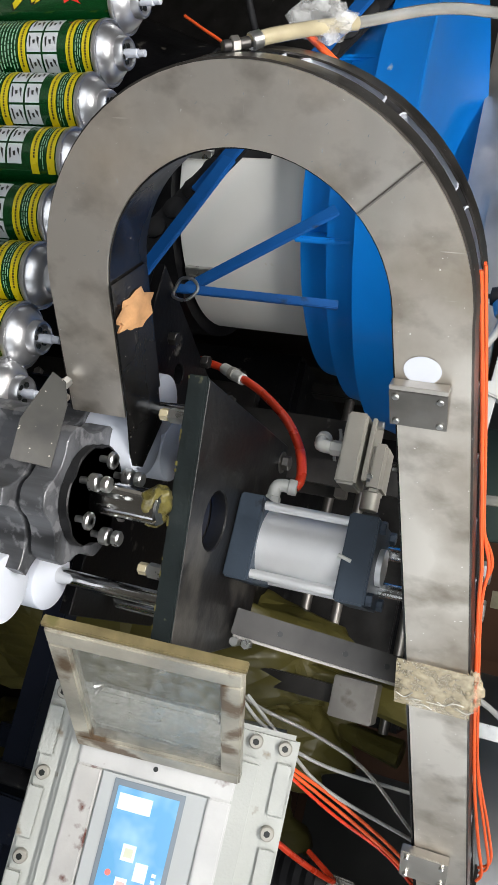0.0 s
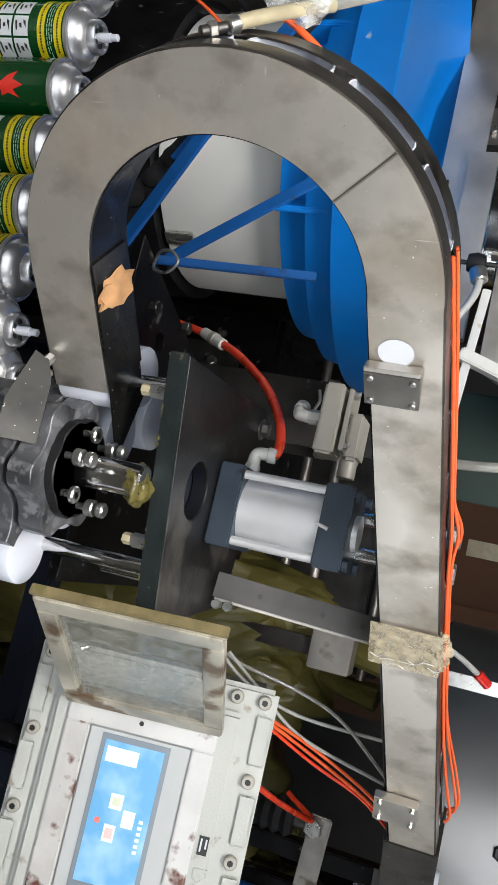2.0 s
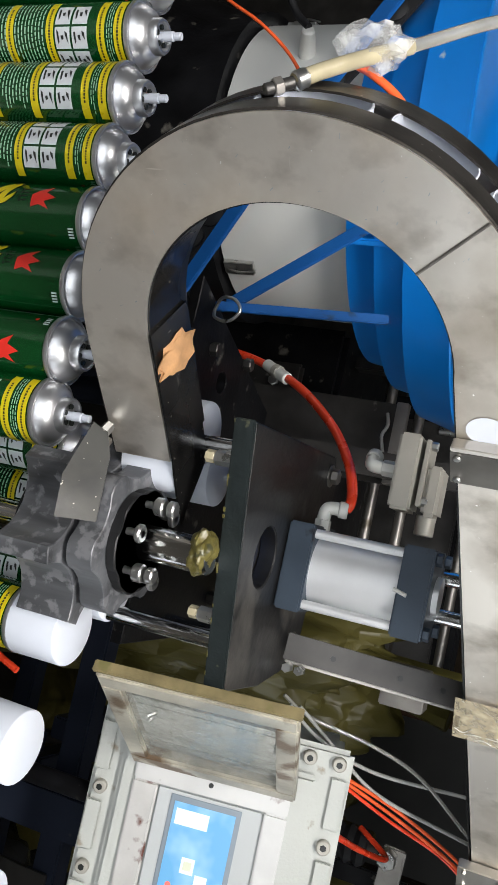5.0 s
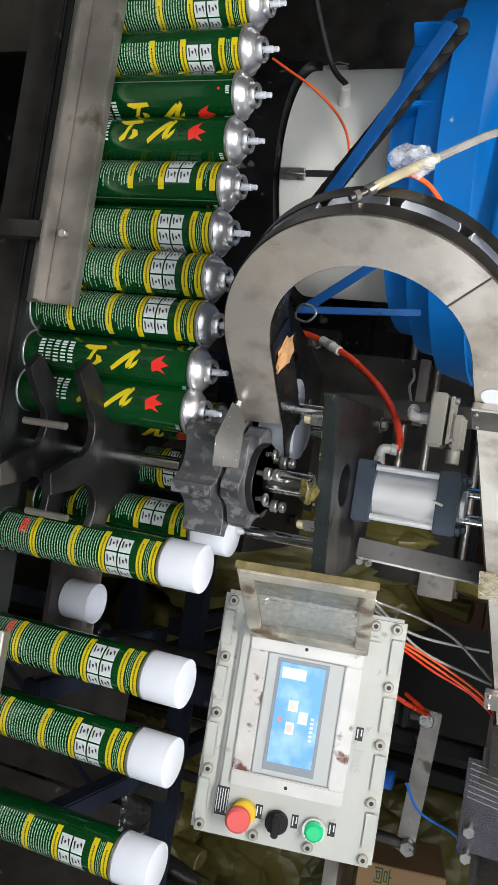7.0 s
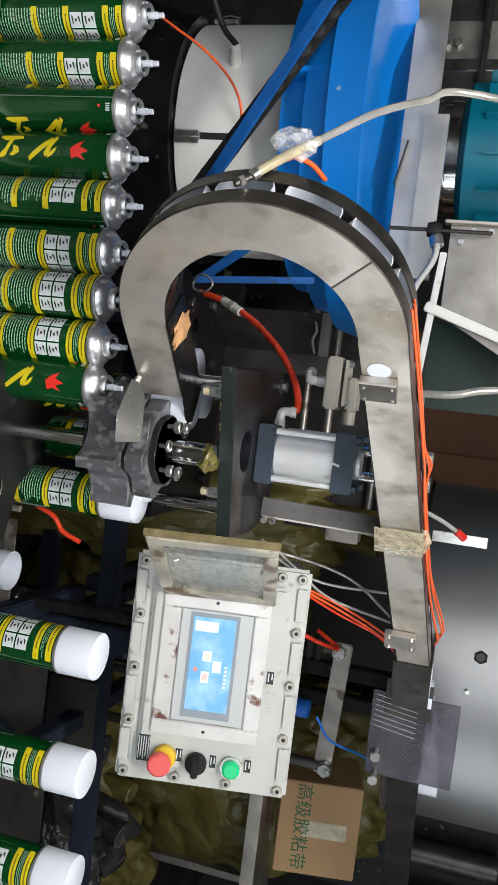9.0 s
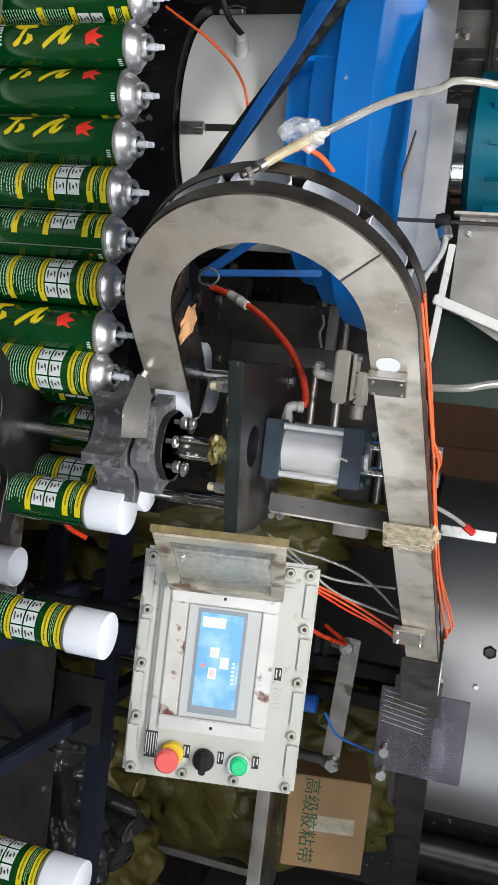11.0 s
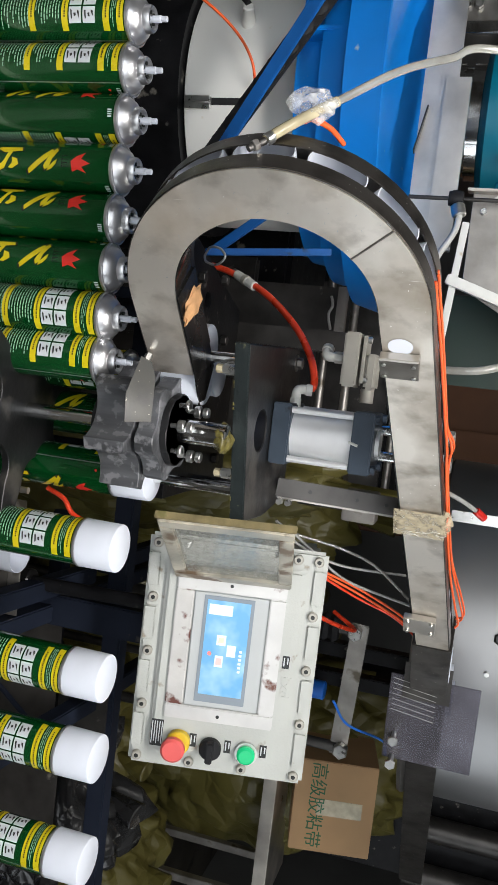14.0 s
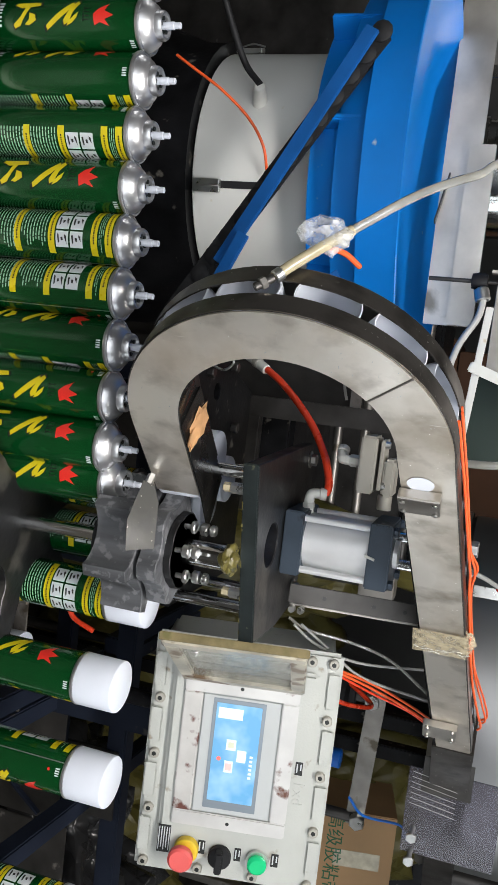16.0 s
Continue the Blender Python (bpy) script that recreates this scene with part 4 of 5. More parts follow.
    part("port_plug", rod((0, 0, 0.153), (0, 0, 0.159), 0.02, 20), ALU, t)
    part("drip", rod((0.0, -0.0462, 0.118), (0.004, -0.0462, 0.132), 0.002, 8), WHITE_FITTING, t)
    rods = thing("piston_rod", (0.325, 0.215, 1.434), "pair of bright steel guide rods above the cylinder", "rod")
    for y, x in ((0.03, -0.02), (0.03, 0.02)):
        part("rod", rod((x, y, 0), (x, y, 0.1), 0.008, 14), CHROME, rods)
        part("nut", hexnut((x, y, 0.1), (x, y, 0.112), 0.012), ZINC, rods)
    part("cross_head", box(-0.035, 0.035, 0.012, 0.048, 0.055, 0.075, 0.002), STEEL, rods)


build_cylinder()


def elbow(x, y, z, d1, d2, label):
    t = thing("elbow_fitting", (x, y, z), label, "pipe fitting")
    d1, d2 = Vector(d1), Vector(d2)
    part("elbow", hose([d1 * 0.016, d1 * 0.009, (d1 + d2) * 0.002, d2 * 0.009, d2 * 0.016], 0.0075, 14, 4), WHITE_FITTING, t)
    part("collar", rod(d1 * 0.014, d1 * 0.024, 0.0092, 16, 0.001), WHITE_FITTING, t)
    part("nut", hexnut(d2 * 0.014, d2 * 0.03, 0.009), WHITE_FITTING, t)


elbow(0.257, 0.215, 1.303, (0, 0.2, 0.98), (1, 0, 0), "pale grey push-in elbow fitting on the cylinder")
elbow(0.203, 0.225, 1.339, (-0.6, 0.8, 0), (0, 0, 1), "pale grey push-in elbow fitting on the valve")


def build_valve():
    t = thing("quick_exhaust_valve", (0.205, 0.225, 1.369), "warm grey square valve block with screws", "valve")
    part("body", box(-0.042, 0.04, -0.022, 0.03, 0, 0.024, 0.003), VALVE_GREY, t)
    part("flange", box(-0.038, 0.033, -0.02, 0.028, 0.0285, 0.034, 0.001), VALVE_GREY, t)
    part("outlet", box(-0.012, 0.042, -0.018, 0.024, 0.0345, 0.052, 0.004), VALVE_GREY, t)
    part("neck", rod((0.0405, 0.0, 0.04), (0.062, 0.0, 0.04), 0.0105, 16, 0.001), VALVE_GREY, t)
    for x in (-0.032, 0.027):
        part("screw", hexnut((x, -0.014, 0.034), (x, -0.014, 0.041), 0.005), ZINC, t)


build_valve()


def tube_thing(name, points, r, mat, label, category="tube", ends=()):
    t = thing(name, points[0], label, category)
    o = Vector(points[0])
    part("tube", hose([Vector(p) - o for p in points], r), mat, t)
    for p, q, rr, m in ends:
        part("ferrule", rod(Vector(p) - o, Vector(q) - o, rr, 14, 0.001), m, t)
    return t


tube_thing("red_air_tube", [(0.257, 0.219, 1.324), (0.248, 0.222, 1.327), (0.23, 0.235, 1.322), (0.199, 0.26, 1.305), (0.156, 0.31, 1.265), (0.108, 0.37, 1.201), (0.077, 0.41, 1.141), (0.055, 0.44, 1.08), (0.04, 0.46, 1.0)], 0.006, RED_TUBE,
           "glossy red pneumatic tube with a grey coupling", ends=[((0.088, 0.396, 1.163), (0.066, 0.425, 1.118), 0.0085, WHITE_FITTING), ((0.079, 0.407, 1.146), (0.075, 0.413, 1.136), 0.0098, VALVE_GREY)])


def build_arm():
    t = thing("support_arm", (0.414, 0.235, 1.285), "oily steel angle arm with drilled holes", "steel arm")
    part("web", bar((0, 0, 0), (0.012, 0.062, 0.205), 0.004, 0.029, 0.0008, (1, 0, 0)), STEEL_DARK, t)
    part("lip", bar((0.0165, 0.006, 0), (0.0285, 0.068, 0.205), 0.016, 0.003, 0.0008, (1, 0, 0)), STEEL_DULL, t)
    for k in (0.25, 0.6, 0.82):
        p = Vector((0.012, 0.062, 0.205)) * k + Vector((0.0, -0.0015, 0))
        part("drilled_hole", rod(p + Vector((0, -0.0012, 0.0004)), p, 0.0032, 12), PRINT_BLACK, t)
    for k in (0.008, 0.022):
        part("bolt", hexnut((0.022, 0.001, k), (0.022, -0.012, k), 0.0055), ZINC, t)
    b = thing("weathered_block", (0.499, 0.75, 1.348), "grey weathered metal block behind the arm", "metal block")
    part("block", box(-0.033, 0.033, -0.02, 0.04, -0.034, 0.038, 0.002), STEEL_DULL, b)
    part("post", box(-0.015, 0.015, 0.0, 0.03, -1.348, -0.0345, 0.002), STEEL_DARK, b)


build_arm()

# ---- control box: a cast housing that leans back a little ----
PANEL = Matrix(((1, 0, 0, 0.545), (0, 0.976, 0.2185, 0.28), (0, -0.2185, 0.976, 1.08), (0, 0, 0, 1)))


def build_control_box():
    t = thing("control_box", turn=PANEL, label="grey cast explosion-proof control box with a screen and three buttons", category="control box")
    part("housing", box(-0.005, 0.383, 0.016, 0.14, -0.005, 0.28, 0.008), HMI_GREY, t)
    part("cover", box(-0.016, 0.394, 0.001, 0.0155, -0.016, 0.291, 0.006), HMI_GREY, t, "flanged cover with a ring of bolts")
    part("raised_face", box(0.018, 0.36, -0.012, 0.0005, 0.02, 0.255, 0.006), HMI_GREY, t)
    spots = [(0, 0), (0, 0.275), (0.378, 0), (0.378, 0.275)]
    spots += [(0.095 * k, 0) for k in (1, 2, 3)] + [(0.095 * k, 0.275) for k in (1, 2, 3)] + [(0.378, 0.092), (0.378, 0.184), (0.0, 0.24)]
    for x, z in spots:
        b = part("bolt", rod((x, 0.002, z), (x, -0.007, z), 0.0085, 16, 0.0015), VALVE_GREY, t)
        part("socket", hexnut((x, -0.0065, z), (x, -0.0078, z), 0.004), PRINT_BLACK, b)
    # cast lugs between the bolts
    for k in range(4):
        x0 = 0.02 + 0.095 * k
        for z in (-0.014, 0.268):
            part("cast_lug", box(x0 - 0.004, x0 + 0.056, -0.003, 0.0008, z, z + 0.021, 0.002), HMI_GREY, t)
    # bare metal window frame, built of four strips round the opening
    fr = part("window_frame", box(0.042, 0.070, -0.018, -0.0125, 0.041, 0.228, 0.002), HMI_BARE, t, "worn bare-metal window frame")
    part("frame_strip", box(0.272, 0.297, -0.018, -0.0125, 0.041, 0.228, 0.002), HMI_BARE, fr)
    part("frame_strip", box(0.0702, 0.2718, -0.018, -0.0125, 0.041, 0.072, 0.002), HMI_RUST, fr, "rust-stained frame strip")
    part("frame_strip", box(0.0702, 0.2718, -0.018, -0.0125, 0.201, 0.228, 0.002), HMI_BARE, fr)
    for x in (0.056, 0.285):
        part("screw_hole", rod((x, -0.0178, 0.134), (x, -0.0188, 0.134), 0.003, 12), PRINT_BLACK, fr)
    bz = part("bezel", box(0.0705, 0.2715, -0.016, -0.0123, 0.0725, 0.2005, 0.003), BEZEL, t, "pale grey screen bezel")
    part("screen", box(0.076, 0.262, -0.0172, -0.0161, 0.09, 0.176, 0.0005), SCREEN_DULL, bz, "grey screen margin")
    sc = part("lit_screen", box(0.083, 0.248, -0.0180, -0.0173, 0.096, 0.17, 0), SCREEN_BLUE, bz, "lit blue touch screen")
    for x0, x1, z0, z1 in ((0.09, 0.108, 0.1, 0.14), (0.142, 0.16, 0.118, 0.134), (0.158, 0.178, 0.137, 0.152), (0.178, 0.198, 0.118, 0.132)):
        part("screen_key", box(x0, x1, -0.0184, -0.0181, z0, z1, 0), SCREEN_PALE, sc)
    for x0, x1, z0, z1, m in ((0.146, 0.156, 0.121, 0.131, ICON_SAND), (0.182, 0.194, 0.12, 0.13, ICON_ROSE)):
        part("screen_icon", box(x0, x1, -0.0188, -0.0185, z0, z1, 0), m, sc)
    part("screen_lamp", rod((0.176, -0.0181, 0.108), (0.176, -0.0185, 0.108), 0.0035, 14), SCREEN_RED, sc)
    for k in range(6):
        part("screen_text", box(0.165 + 0.007 * k, 0.169 + 0.007 * k, -0.0184, -0.0181, 0.158, 0.163, 0), SCREEN_PALE, sc)
    # push buttons
    e = part("emergency_stop", rod((0.343, -0.03, 0.066), (0.343, -0.048, 0.066), 0.0205, 28, 0.004), BUTTON_RED, t, "faded red mushroom stop button")
    part("collar", rod((0.337, -0.013, 0.072), (0.337, -0.029, 0.072), 0.0205, 28, 0.002), BUTTON_YELLOW, e, "yellow collar")
    part("stem", rod((0.342, -0.029, 0.067), (0.343, -0.03, 0.066), 0.01, 16), BUTTON_RED, e)
    k = part("selector_knob", rod((0.342, -0.013, 0.128), (0.342, -0.026, 0.128), 0.019, 28, 0.002), RUBBER, t, "black rotary selector knob")
    part("grip", box(0.324, 0.36, -0.042, -0.0255, 0.122, 0.134, 0.002), RUBBER, k)
    g = part("green_lamp_button", rod((0.342, -0.018, 0.19), (0.342, -0.032, 0.19), 0.0155, 28, 0.004), LAMP_GREEN, t, "lit green push button")
    part("ring", lathe([(0.0158, -0.004), (0.0195, -0.003), (0.0195, 0.004), (0.0158, 0.004)], 28, None, Matrix.Translation((0.342, -0.017, 0.19)) @ Matrix.Rotation(radians(90), 4, "X")), ZINC, g)
    # small label plates with unreadable print
    for x0, x1, z0, z1 in ((0.305, 0.352, 0.022, 0.043), (0.322, 0.345, 0.09, 0.102), (0.326, 0.348, 0.151, 0.162), (0.326, 0.348, 0.212, 0.224), (0.165, 0.187, 0.233, 0.245)):
        lp = part("label_plate", box(x0, x1, -0.0132, -0.0122, z0, z1, 0), PRINT_BLACK, t, "black label plate")
        rows = bmesh.new()
        n = 5 if z1 - z0 > 0.015 else 2
        for i in range(n):
            zz = z0 + (z1 - z0) * (i + 0.35) / n
            box(x0 + 0.003, x1 - 0.004 - 0.004 * (i % 2), -0.0135, -0.0133, zz, zz + (z1 - z0) * 0.35 / n, 0, rows)
        part("print_bar", rows, PRINT_WHITE, lp)
    raised_letters("Exd", PANEL, t)
    # lid, open towards the camera side
    h0, h1 = Vector((0.044, -0.019, 0.045)), Vector((0.044, -0.019, 0.225))
    inv = PANEL.inverted()
    far = inv @ Vector((0.454, 0.072, 1.257))
    d = far - (h0 + h1) / 2
    length = d.length
    y = d.normalized()
    z = Vector((0, 0, 1))
    x = y.cross(z).normalized()
    z = x.cross(y)
    lm = Matrix((x, y, z)).transposed().to_4x4()
    lm.translation = (h0 + h1) / 2
    w = 0.098
    lid = part("lid", box(-0.008, 0.008, 0.004, 0.03, -w, w, 0.002), HMI_LID, t, "open grimy cream window lid", at=lm)
    part("lid_side", box(-0.008, 0.008, length - 0.026, length, -w, w, 0.002), HMI_LID, lid)
    part("lid_side", box(-0.008, 0.008, 0.0302, length - 0.0262, -w, -w + 0.022, 0.002), HMI_LID, lid)
    part("lid_side", box(-0.008, 0.008, 0.0302, length - 0.0262, w - 0.022, w, 0.002), HMI_LID, lid)
    part("window_pane", box(-0.003, 0.001, 0.0302, length - 0.0262, -w + 0.0222, w - 0.0222, 0), LID_GLASS, lid, "dusty glass pane")
    part("edge_strip", box(-0.0055, 0.0055, length + 0.0005, length + 0.006, -w - 0.003, w + 0.003, 0.001), GASKET, lid, "yellowed gasket edge")
    for s in (-0.055, 0.055):
        part("hinge", rod((0, 0, s - 0.02), (0, 0, s + 0.02), 0.006, 12), HMI_BARE, lid)
    for s in (-0.07, 0.07):
        part("latch_hook", hose([(0.009, length * 0.42, s), (0.016, length * 0.43, s + 0.004), (0.016, length * 0.47, s + 0.008), (0.01, length * 0.48, s)], 0.002, 6), ZINC, lid)
    s = thing("control_box_stand", (0.74, 0.42, 0), "dark navy steel post that carries the control box", "stand")
    part("post", box(-0.03, 0.03, -0.03, 0.03, 0, 1.2, 0.003), NAVY_FRAME, s)
    part("head", box(-0.1, 0.1, -0.02, 0.02, 1.1, 1.24, 0.003), NAVY_FRAME, s)


def raised_letters(text, m, parent):
    cu = bpy.data.curves.new("raised_mark", "FONT")
    cu.body, cu.size, cu.extrude = text, 0.026, 0.0006
    tmp = bpy.data.objects.new("raised_mark_tmp", cu)
    scene.collection.objects.link(tmp)
    me = bpy.data.meshes.new_from_object(tmp.evaluated_get(bpy.context.evaluated_depsgraph_get()))
    bpy.data.objects.remove(tmp)
    me.materials.append(HMI_GREY)
    ob = new("raised_mark", me)
    ob.parent = parent
    # letters run down the side of the face, tops to the upper edge
    ob.matrix_basis = Matrix(((1, 0, 0, 0.2), (0, 0, -1, -0.0128), (0, 1, 0, 0.234), (0, 0, 0, 1)))
    ob["label"] = "raised cast letters"


build_control_box()

# ---- bowl feeder behind the chute ----
BX, BY = -0.233, 0.46


def build_bowl():
    t = thing("bowl_feeder", (BX, BY, 0), "vibrating bowl feeder with white drum and blue ribbed bowl", "bowl feeder")
    part("stand", lathe([(0.0, 0.0), (0.26, 0.0), (0.26, 0.9), (0.225, 1.0), (0.225, 1.045), (0.0, 1.045)], 40), BLACK_PAINT, t, "black base below the drum")
    d = part("drum", lathe([(0.2, 1.046), (0.207, 1.05), (0.207, 1.245), (0.0, 1.246)], 64), WHITE_PAINT, t, "white powder-coated drum")
    part("strap", lathe([(0.2085, 1.052), (0.2085, 1.18)], 6, None, None, (radians(-78), radians(-75))), RUBBER, d, "black vertical strap")
    for a in (-76, -30, 200):
        c = math.cos(radians(a)), math.sin(radians(a))
        la = part("latch", box(-0.01, 0.01, -0.004, 0.004, -0.022, 0.022, 0.001, None, Matrix.Translation((0.212 * c[0], 0.212 * c[1], 1.075)) @ Matrix.Rotation(radians(a + 90), 4, "Z")), ZINC, d, "bright wire toggle latch")
        part("latch_wire", hose([(0.218 * c[0], 0.218 * c[1], 1.06), (0.222 * c[0], 0.222 * c[1], 1.08), (0.218 * c[0], 0.218 * c[1], 1.1)], 0.0015, 6), ZINC, la)
    part("cable_gland", rod((-0.075, -0.185, 1.14), (-0.09, -0.225, 1.15), 0.012, 14, 0.002, None, 0.009), WHITE_FITTING, d)
    steps = [(0.2, 1.246), (0.262, 1.247), (0.268, 1.29), (0.295, 1.291), (0.302, 1.333), (0.33, 1.334), (0.342, 1.378), (0.348, 1.392), (0.342, 1.393), (0.3, 1.35), (0.0, 1.3)]
    part("bowl", lathe(steps, 72), BLUE, t, "blue enamelled stepped bowl")
    for a in (-128, -95, -52):
        part("rib", box(0.262, 0.3, -0.004, 0.004, 1.25, 1.332, 0.002, None, Matrix.Rotation(radians(a), 4, "Z")), BLUE, t)
    return t


build_bowl()


def blue_bar(p, q, w, label):
    t = thing("blue_stay", p, label, "steel bar")
    part("bar", bar((0, 0, 0), Vector(q) - Vector(p), w, 0.006, 0.001, (0, 1, 0.2)), BLUE_BAR, t)
    return t


blue_bar((-0.05, 0.13, 1.155), (-0.36, 0.13, 1.33), 0.02, "blue painted flat bar across the drum")
blue_bar((0.07, 0.13, 1.175), (-0.05, 0.15, 1.32), 0.014, "scratched blue flat stay below the bowl")
blue_bar((0.075, 0.12, 1.165), (0.055, 0.17, 1.34), 0.010, "thin blue flat stay below the bowl")
blue_bar((0.06, 0.12, 1.12), (-0.09, 0.12, 1.19), 0.018, "blue painted flat bar across the drum")


def drag_chain():
    t = thing("black_grommet_strip", (-0.07, 0.145, 1.175), "black rubber strip of round grommets along the bar", "rubber strip")
    a, b = Vector((0.09, 0.0, -0.085)), Vector((-0.29, 0.0, 0.165))
    n = 15
    for k in range(n):
        p = a.lerp(b, k / (n - 1))
        part("grommet", lathe([(0.006, 0), (0.013, 0.001), (0.014, 0.006), (0.008, 0.009), (0.0, 0.009)], 12, None, Matrix.Translation(p) @ Matrix.Rotation(radians(90), 4, "X")), RUBBER, t)
    part("backing", bar(a, b, 0.03, 0.006, 0.001, (0, 1, 0)), RUBBER, t)


drag_chain()
tube_thing("wire_loop", [(0.08, 0.12, 1.165), (0.07, 0.105, 1.178), (0.072, 0.1, 1.195), (0.083, 0.1, 1.203), (0.094, 0.105, 1.19), (0.09, 0.11, 1.172), (0.08, 0.12, 1.165)], 0.0018, ZINC, "bent bright wire loop", "wire")


def build_air_nozzle():
    t = thing("air_nozzle", (-0.001, -0.175, 1.328), "cloudy tube with a brass-clamped air nozzle wrapped in plastic film", "air nozzle")
    line = [(0.012, -0.01, -0.016), (0.0, 0.0, 0.0), (-0.014, 0.01, 0.013), (-0.037, 0.03, 0.037), (-0.058, 0.05, 0.06), (-0.105, 0.09, 0.116), (-0.137, 0.135, 0.166), (-0.161, 0.175, 0.222)]
    part("nozzle", rod(line[0], line[1], 0.0042, 12, 0.001), STEEL_DARK, t)
    part("clamp", rod(line[1], Vector(line[1]).lerp(Vector(line[2]), 0.45), 0.0068, 14, 0.001), ZINC, t)
    part("clamp_nut", hexnut(Vector(line[0]).lerp(Vector(line[1]), 0.3), Vector(line[0]).lerp(Vector(line[1]), 0.6), 0.0062), STEEL_DULL, t)
    part("sleeve", hose(line[1:5], 0.0058, 12), TAPE, t, "yellowed tape sleeve")
    part("tube", hose(line[4:] + [(line[-1][0] + 0.02, line[-1][1] + 0.1, line[-1][2] + 0.25)], 0.0047, 12), CLEAR_TUBE, t, "cloudy clear air tube")
    line = [Vector(p) for p in line]
    film = bmesh.new()
    bmesh.ops.create_icosphere(film, subdivisions=3, radius=1)
    for v in film.verts:
        p = v.co * (1 + 0.5 * noise.noise(v.co * 2.1) + 0.25 * noise.noise(v.co * 5.0))
        v.co = line[3] + Vector((-0.012 + p.x * 0.017, 0.006 + p.y * 0.012, p.z * 0.026))
    part("film", film, FILM, t, "crumpled clear film")


build_air_nozzle()
tube_thing("thin_red_tube", [(-0.354, 0.2, 1.029), (-0.334, 0.2, 1.06), (-0.305, 0.2, 1.105), (-0.27, 0.21, 1.146), (-0.234, 0.22, 1.17), (-0.2, 0.245, 1.173)], 0.0022, ORANGE_TUBE, "thin red tube in front of the drum")
tube_thing("orange_tube", [(-0.03, -0.148, 1.36), (-0.041, -0.12, 1.362), (-0.041, -0.09, 1.376), (-0.033, -0.06, 1.387)], 0.0032, ORANGE_TUBE, "orange-red tube behind the chute")
tube_thing("black_cable", [(-0.325, 0.235, 1.15), (-0.36, 0.24, 1.12), (-0.42, 0.2, 1.1), (-0.5, 0.15, 1.08)], 0.005, RUBBER, "black cable from the drum", "cable")


def build_backdrop_machines():
    # stainless sheets and flanges to the side of the bowl
    t = thing("steel_flange_sheet", (-0.3, 0.62, 1.352), "bright stainless sheet strip beside the blue bowl", "steel sheet")
    part("sheet", box(-0.9, 0.27, -0.01, 0.0, 0.035, 0.10, 0.001), STEEL, t)
    part("fold", box(-0.05, 0.27, -0.03, -0.0105, 0.078, 0.125, 0.001), STEEL, t)
    part("tab", bar((0.0, -0.012, 0.05), (0.09, -0.03, 0.035), 0.003, 0.016, 0.0006, (0, 1, 0)), STEEL_DARK, t, "bent dark tab")
    t = thing("motor_housing", (-0.40, 1.02, 1.425), "teal finned motor with a bright collar", "motor")
    part("pedestal", lathe([(0, -1.425), (0.1, -1.425), (0.1, 0), (0, 0)], 24), STEEL_DARK, t)
    part("collar", lathe([(0.0, 0.0), (0.13, 0.0), (0.13, 0.012), (0.122, 0.014), (0.122, 0.03), (0.13, 0.032), (0.13, 0.058), (0.124, 0.06), (0.0, 0.06)], 40), CHROME, t)
    part("body", lathe([(0.0, 0.061), (0.15, 0.061), (0.17, 0.075), (0.175, 0.4), (0.0, 0.42)], 40), TEAL, t)
    for k in range(14):
        a = radians(360 / 14 * k)
        part("fin", box(0.165, 0.195, -0.004, 0.004, 0.11, 0.39, 0.002, None, Matrix.Rotation(a, 4, "Z")), TEAL, t)
    t = thing("steel_side_panel", (0.055, 0.45, 1.505), "flat grey steel side panel with bolts", "steel panel")
    part("sheet", slab([(-0.16, 0.01), (-0.16, 0.4), (0.22, 0.4), (0.0, 0.01)], 0, 0.004, 0.0005, None, Matrix(((1, 0, 0, 0), (0, 0, 1, 0), (0, 1, 0, 0), (0, 0, 0, 1)))), STEEL_DULL, t)
    part("edge", box(-0.165, -0.16, -0.02, 0.004, 0.0, 0.1, 0.001), STEEL, t)
    for x, z in ((-0.15, 0.05), (-0.13, 0.03), (-0.15, 0.08)):
        part("bolt", hexnut((x, 0, z), (x, -0.008, z), 0.006), ZINC, t)
    t = thing("aluminium_profile", (0.105, 0.42, 1.49), "white slotted aluminium profile bar", "profile bar")
    part("bar", bar((-0.06, 0, 0.0), (0.06, 0.03, 0.36), 0.017, 0.025, 0.002, (0, 1, 0)), WHITE_FITTING, t)
    t = thing("sensor_rod", (-0.09, 0.43, 1.488), "ball-jointed sensor on a thin rod with a braided cable", "sensor")
    part("rod", rod((0.0, 0, -0.08), (0.0, 0, 0.1), 0.0035, 10), STEEL_DARK, t)
    part("joint", lathe([(0, -0.014), (0.012, -0.012), (0.015, 0), (0.012, 0.012), (0, 0.014)], 16), RUBBER, t)
    part("ring", rod((0.012, -0.01, 0.004), (0.032, -0.014, 0.01), 0.012, 16, 0.002), ZINC, t)
    part("cable", hose([(0.03, -0.014, 0.01), (0.06, -0.02, 0.005), (0.11, -0.02, -0.02), (0.17, -0.01, -0.03), (0.26, 0.0, -0.02)], 0.0055, 10), GREY_CABLE, t, "grey braided cable")
    t = thing("white_stay_bar", (-0.05, 0.42, 1.5), "narrow white painted stay bar", "stay bar")
    part("bar", bar((0, 0, 0.01), (0.25, 0.0, -0.01), 0.012, 0.004, 0.001, (0, 1, 0)), WHITE_PAINT, t)
    part("foot", hexnut((0.26, 0, -0.025), (0.26, 0, 0.01), 0.012), ZINC, t)
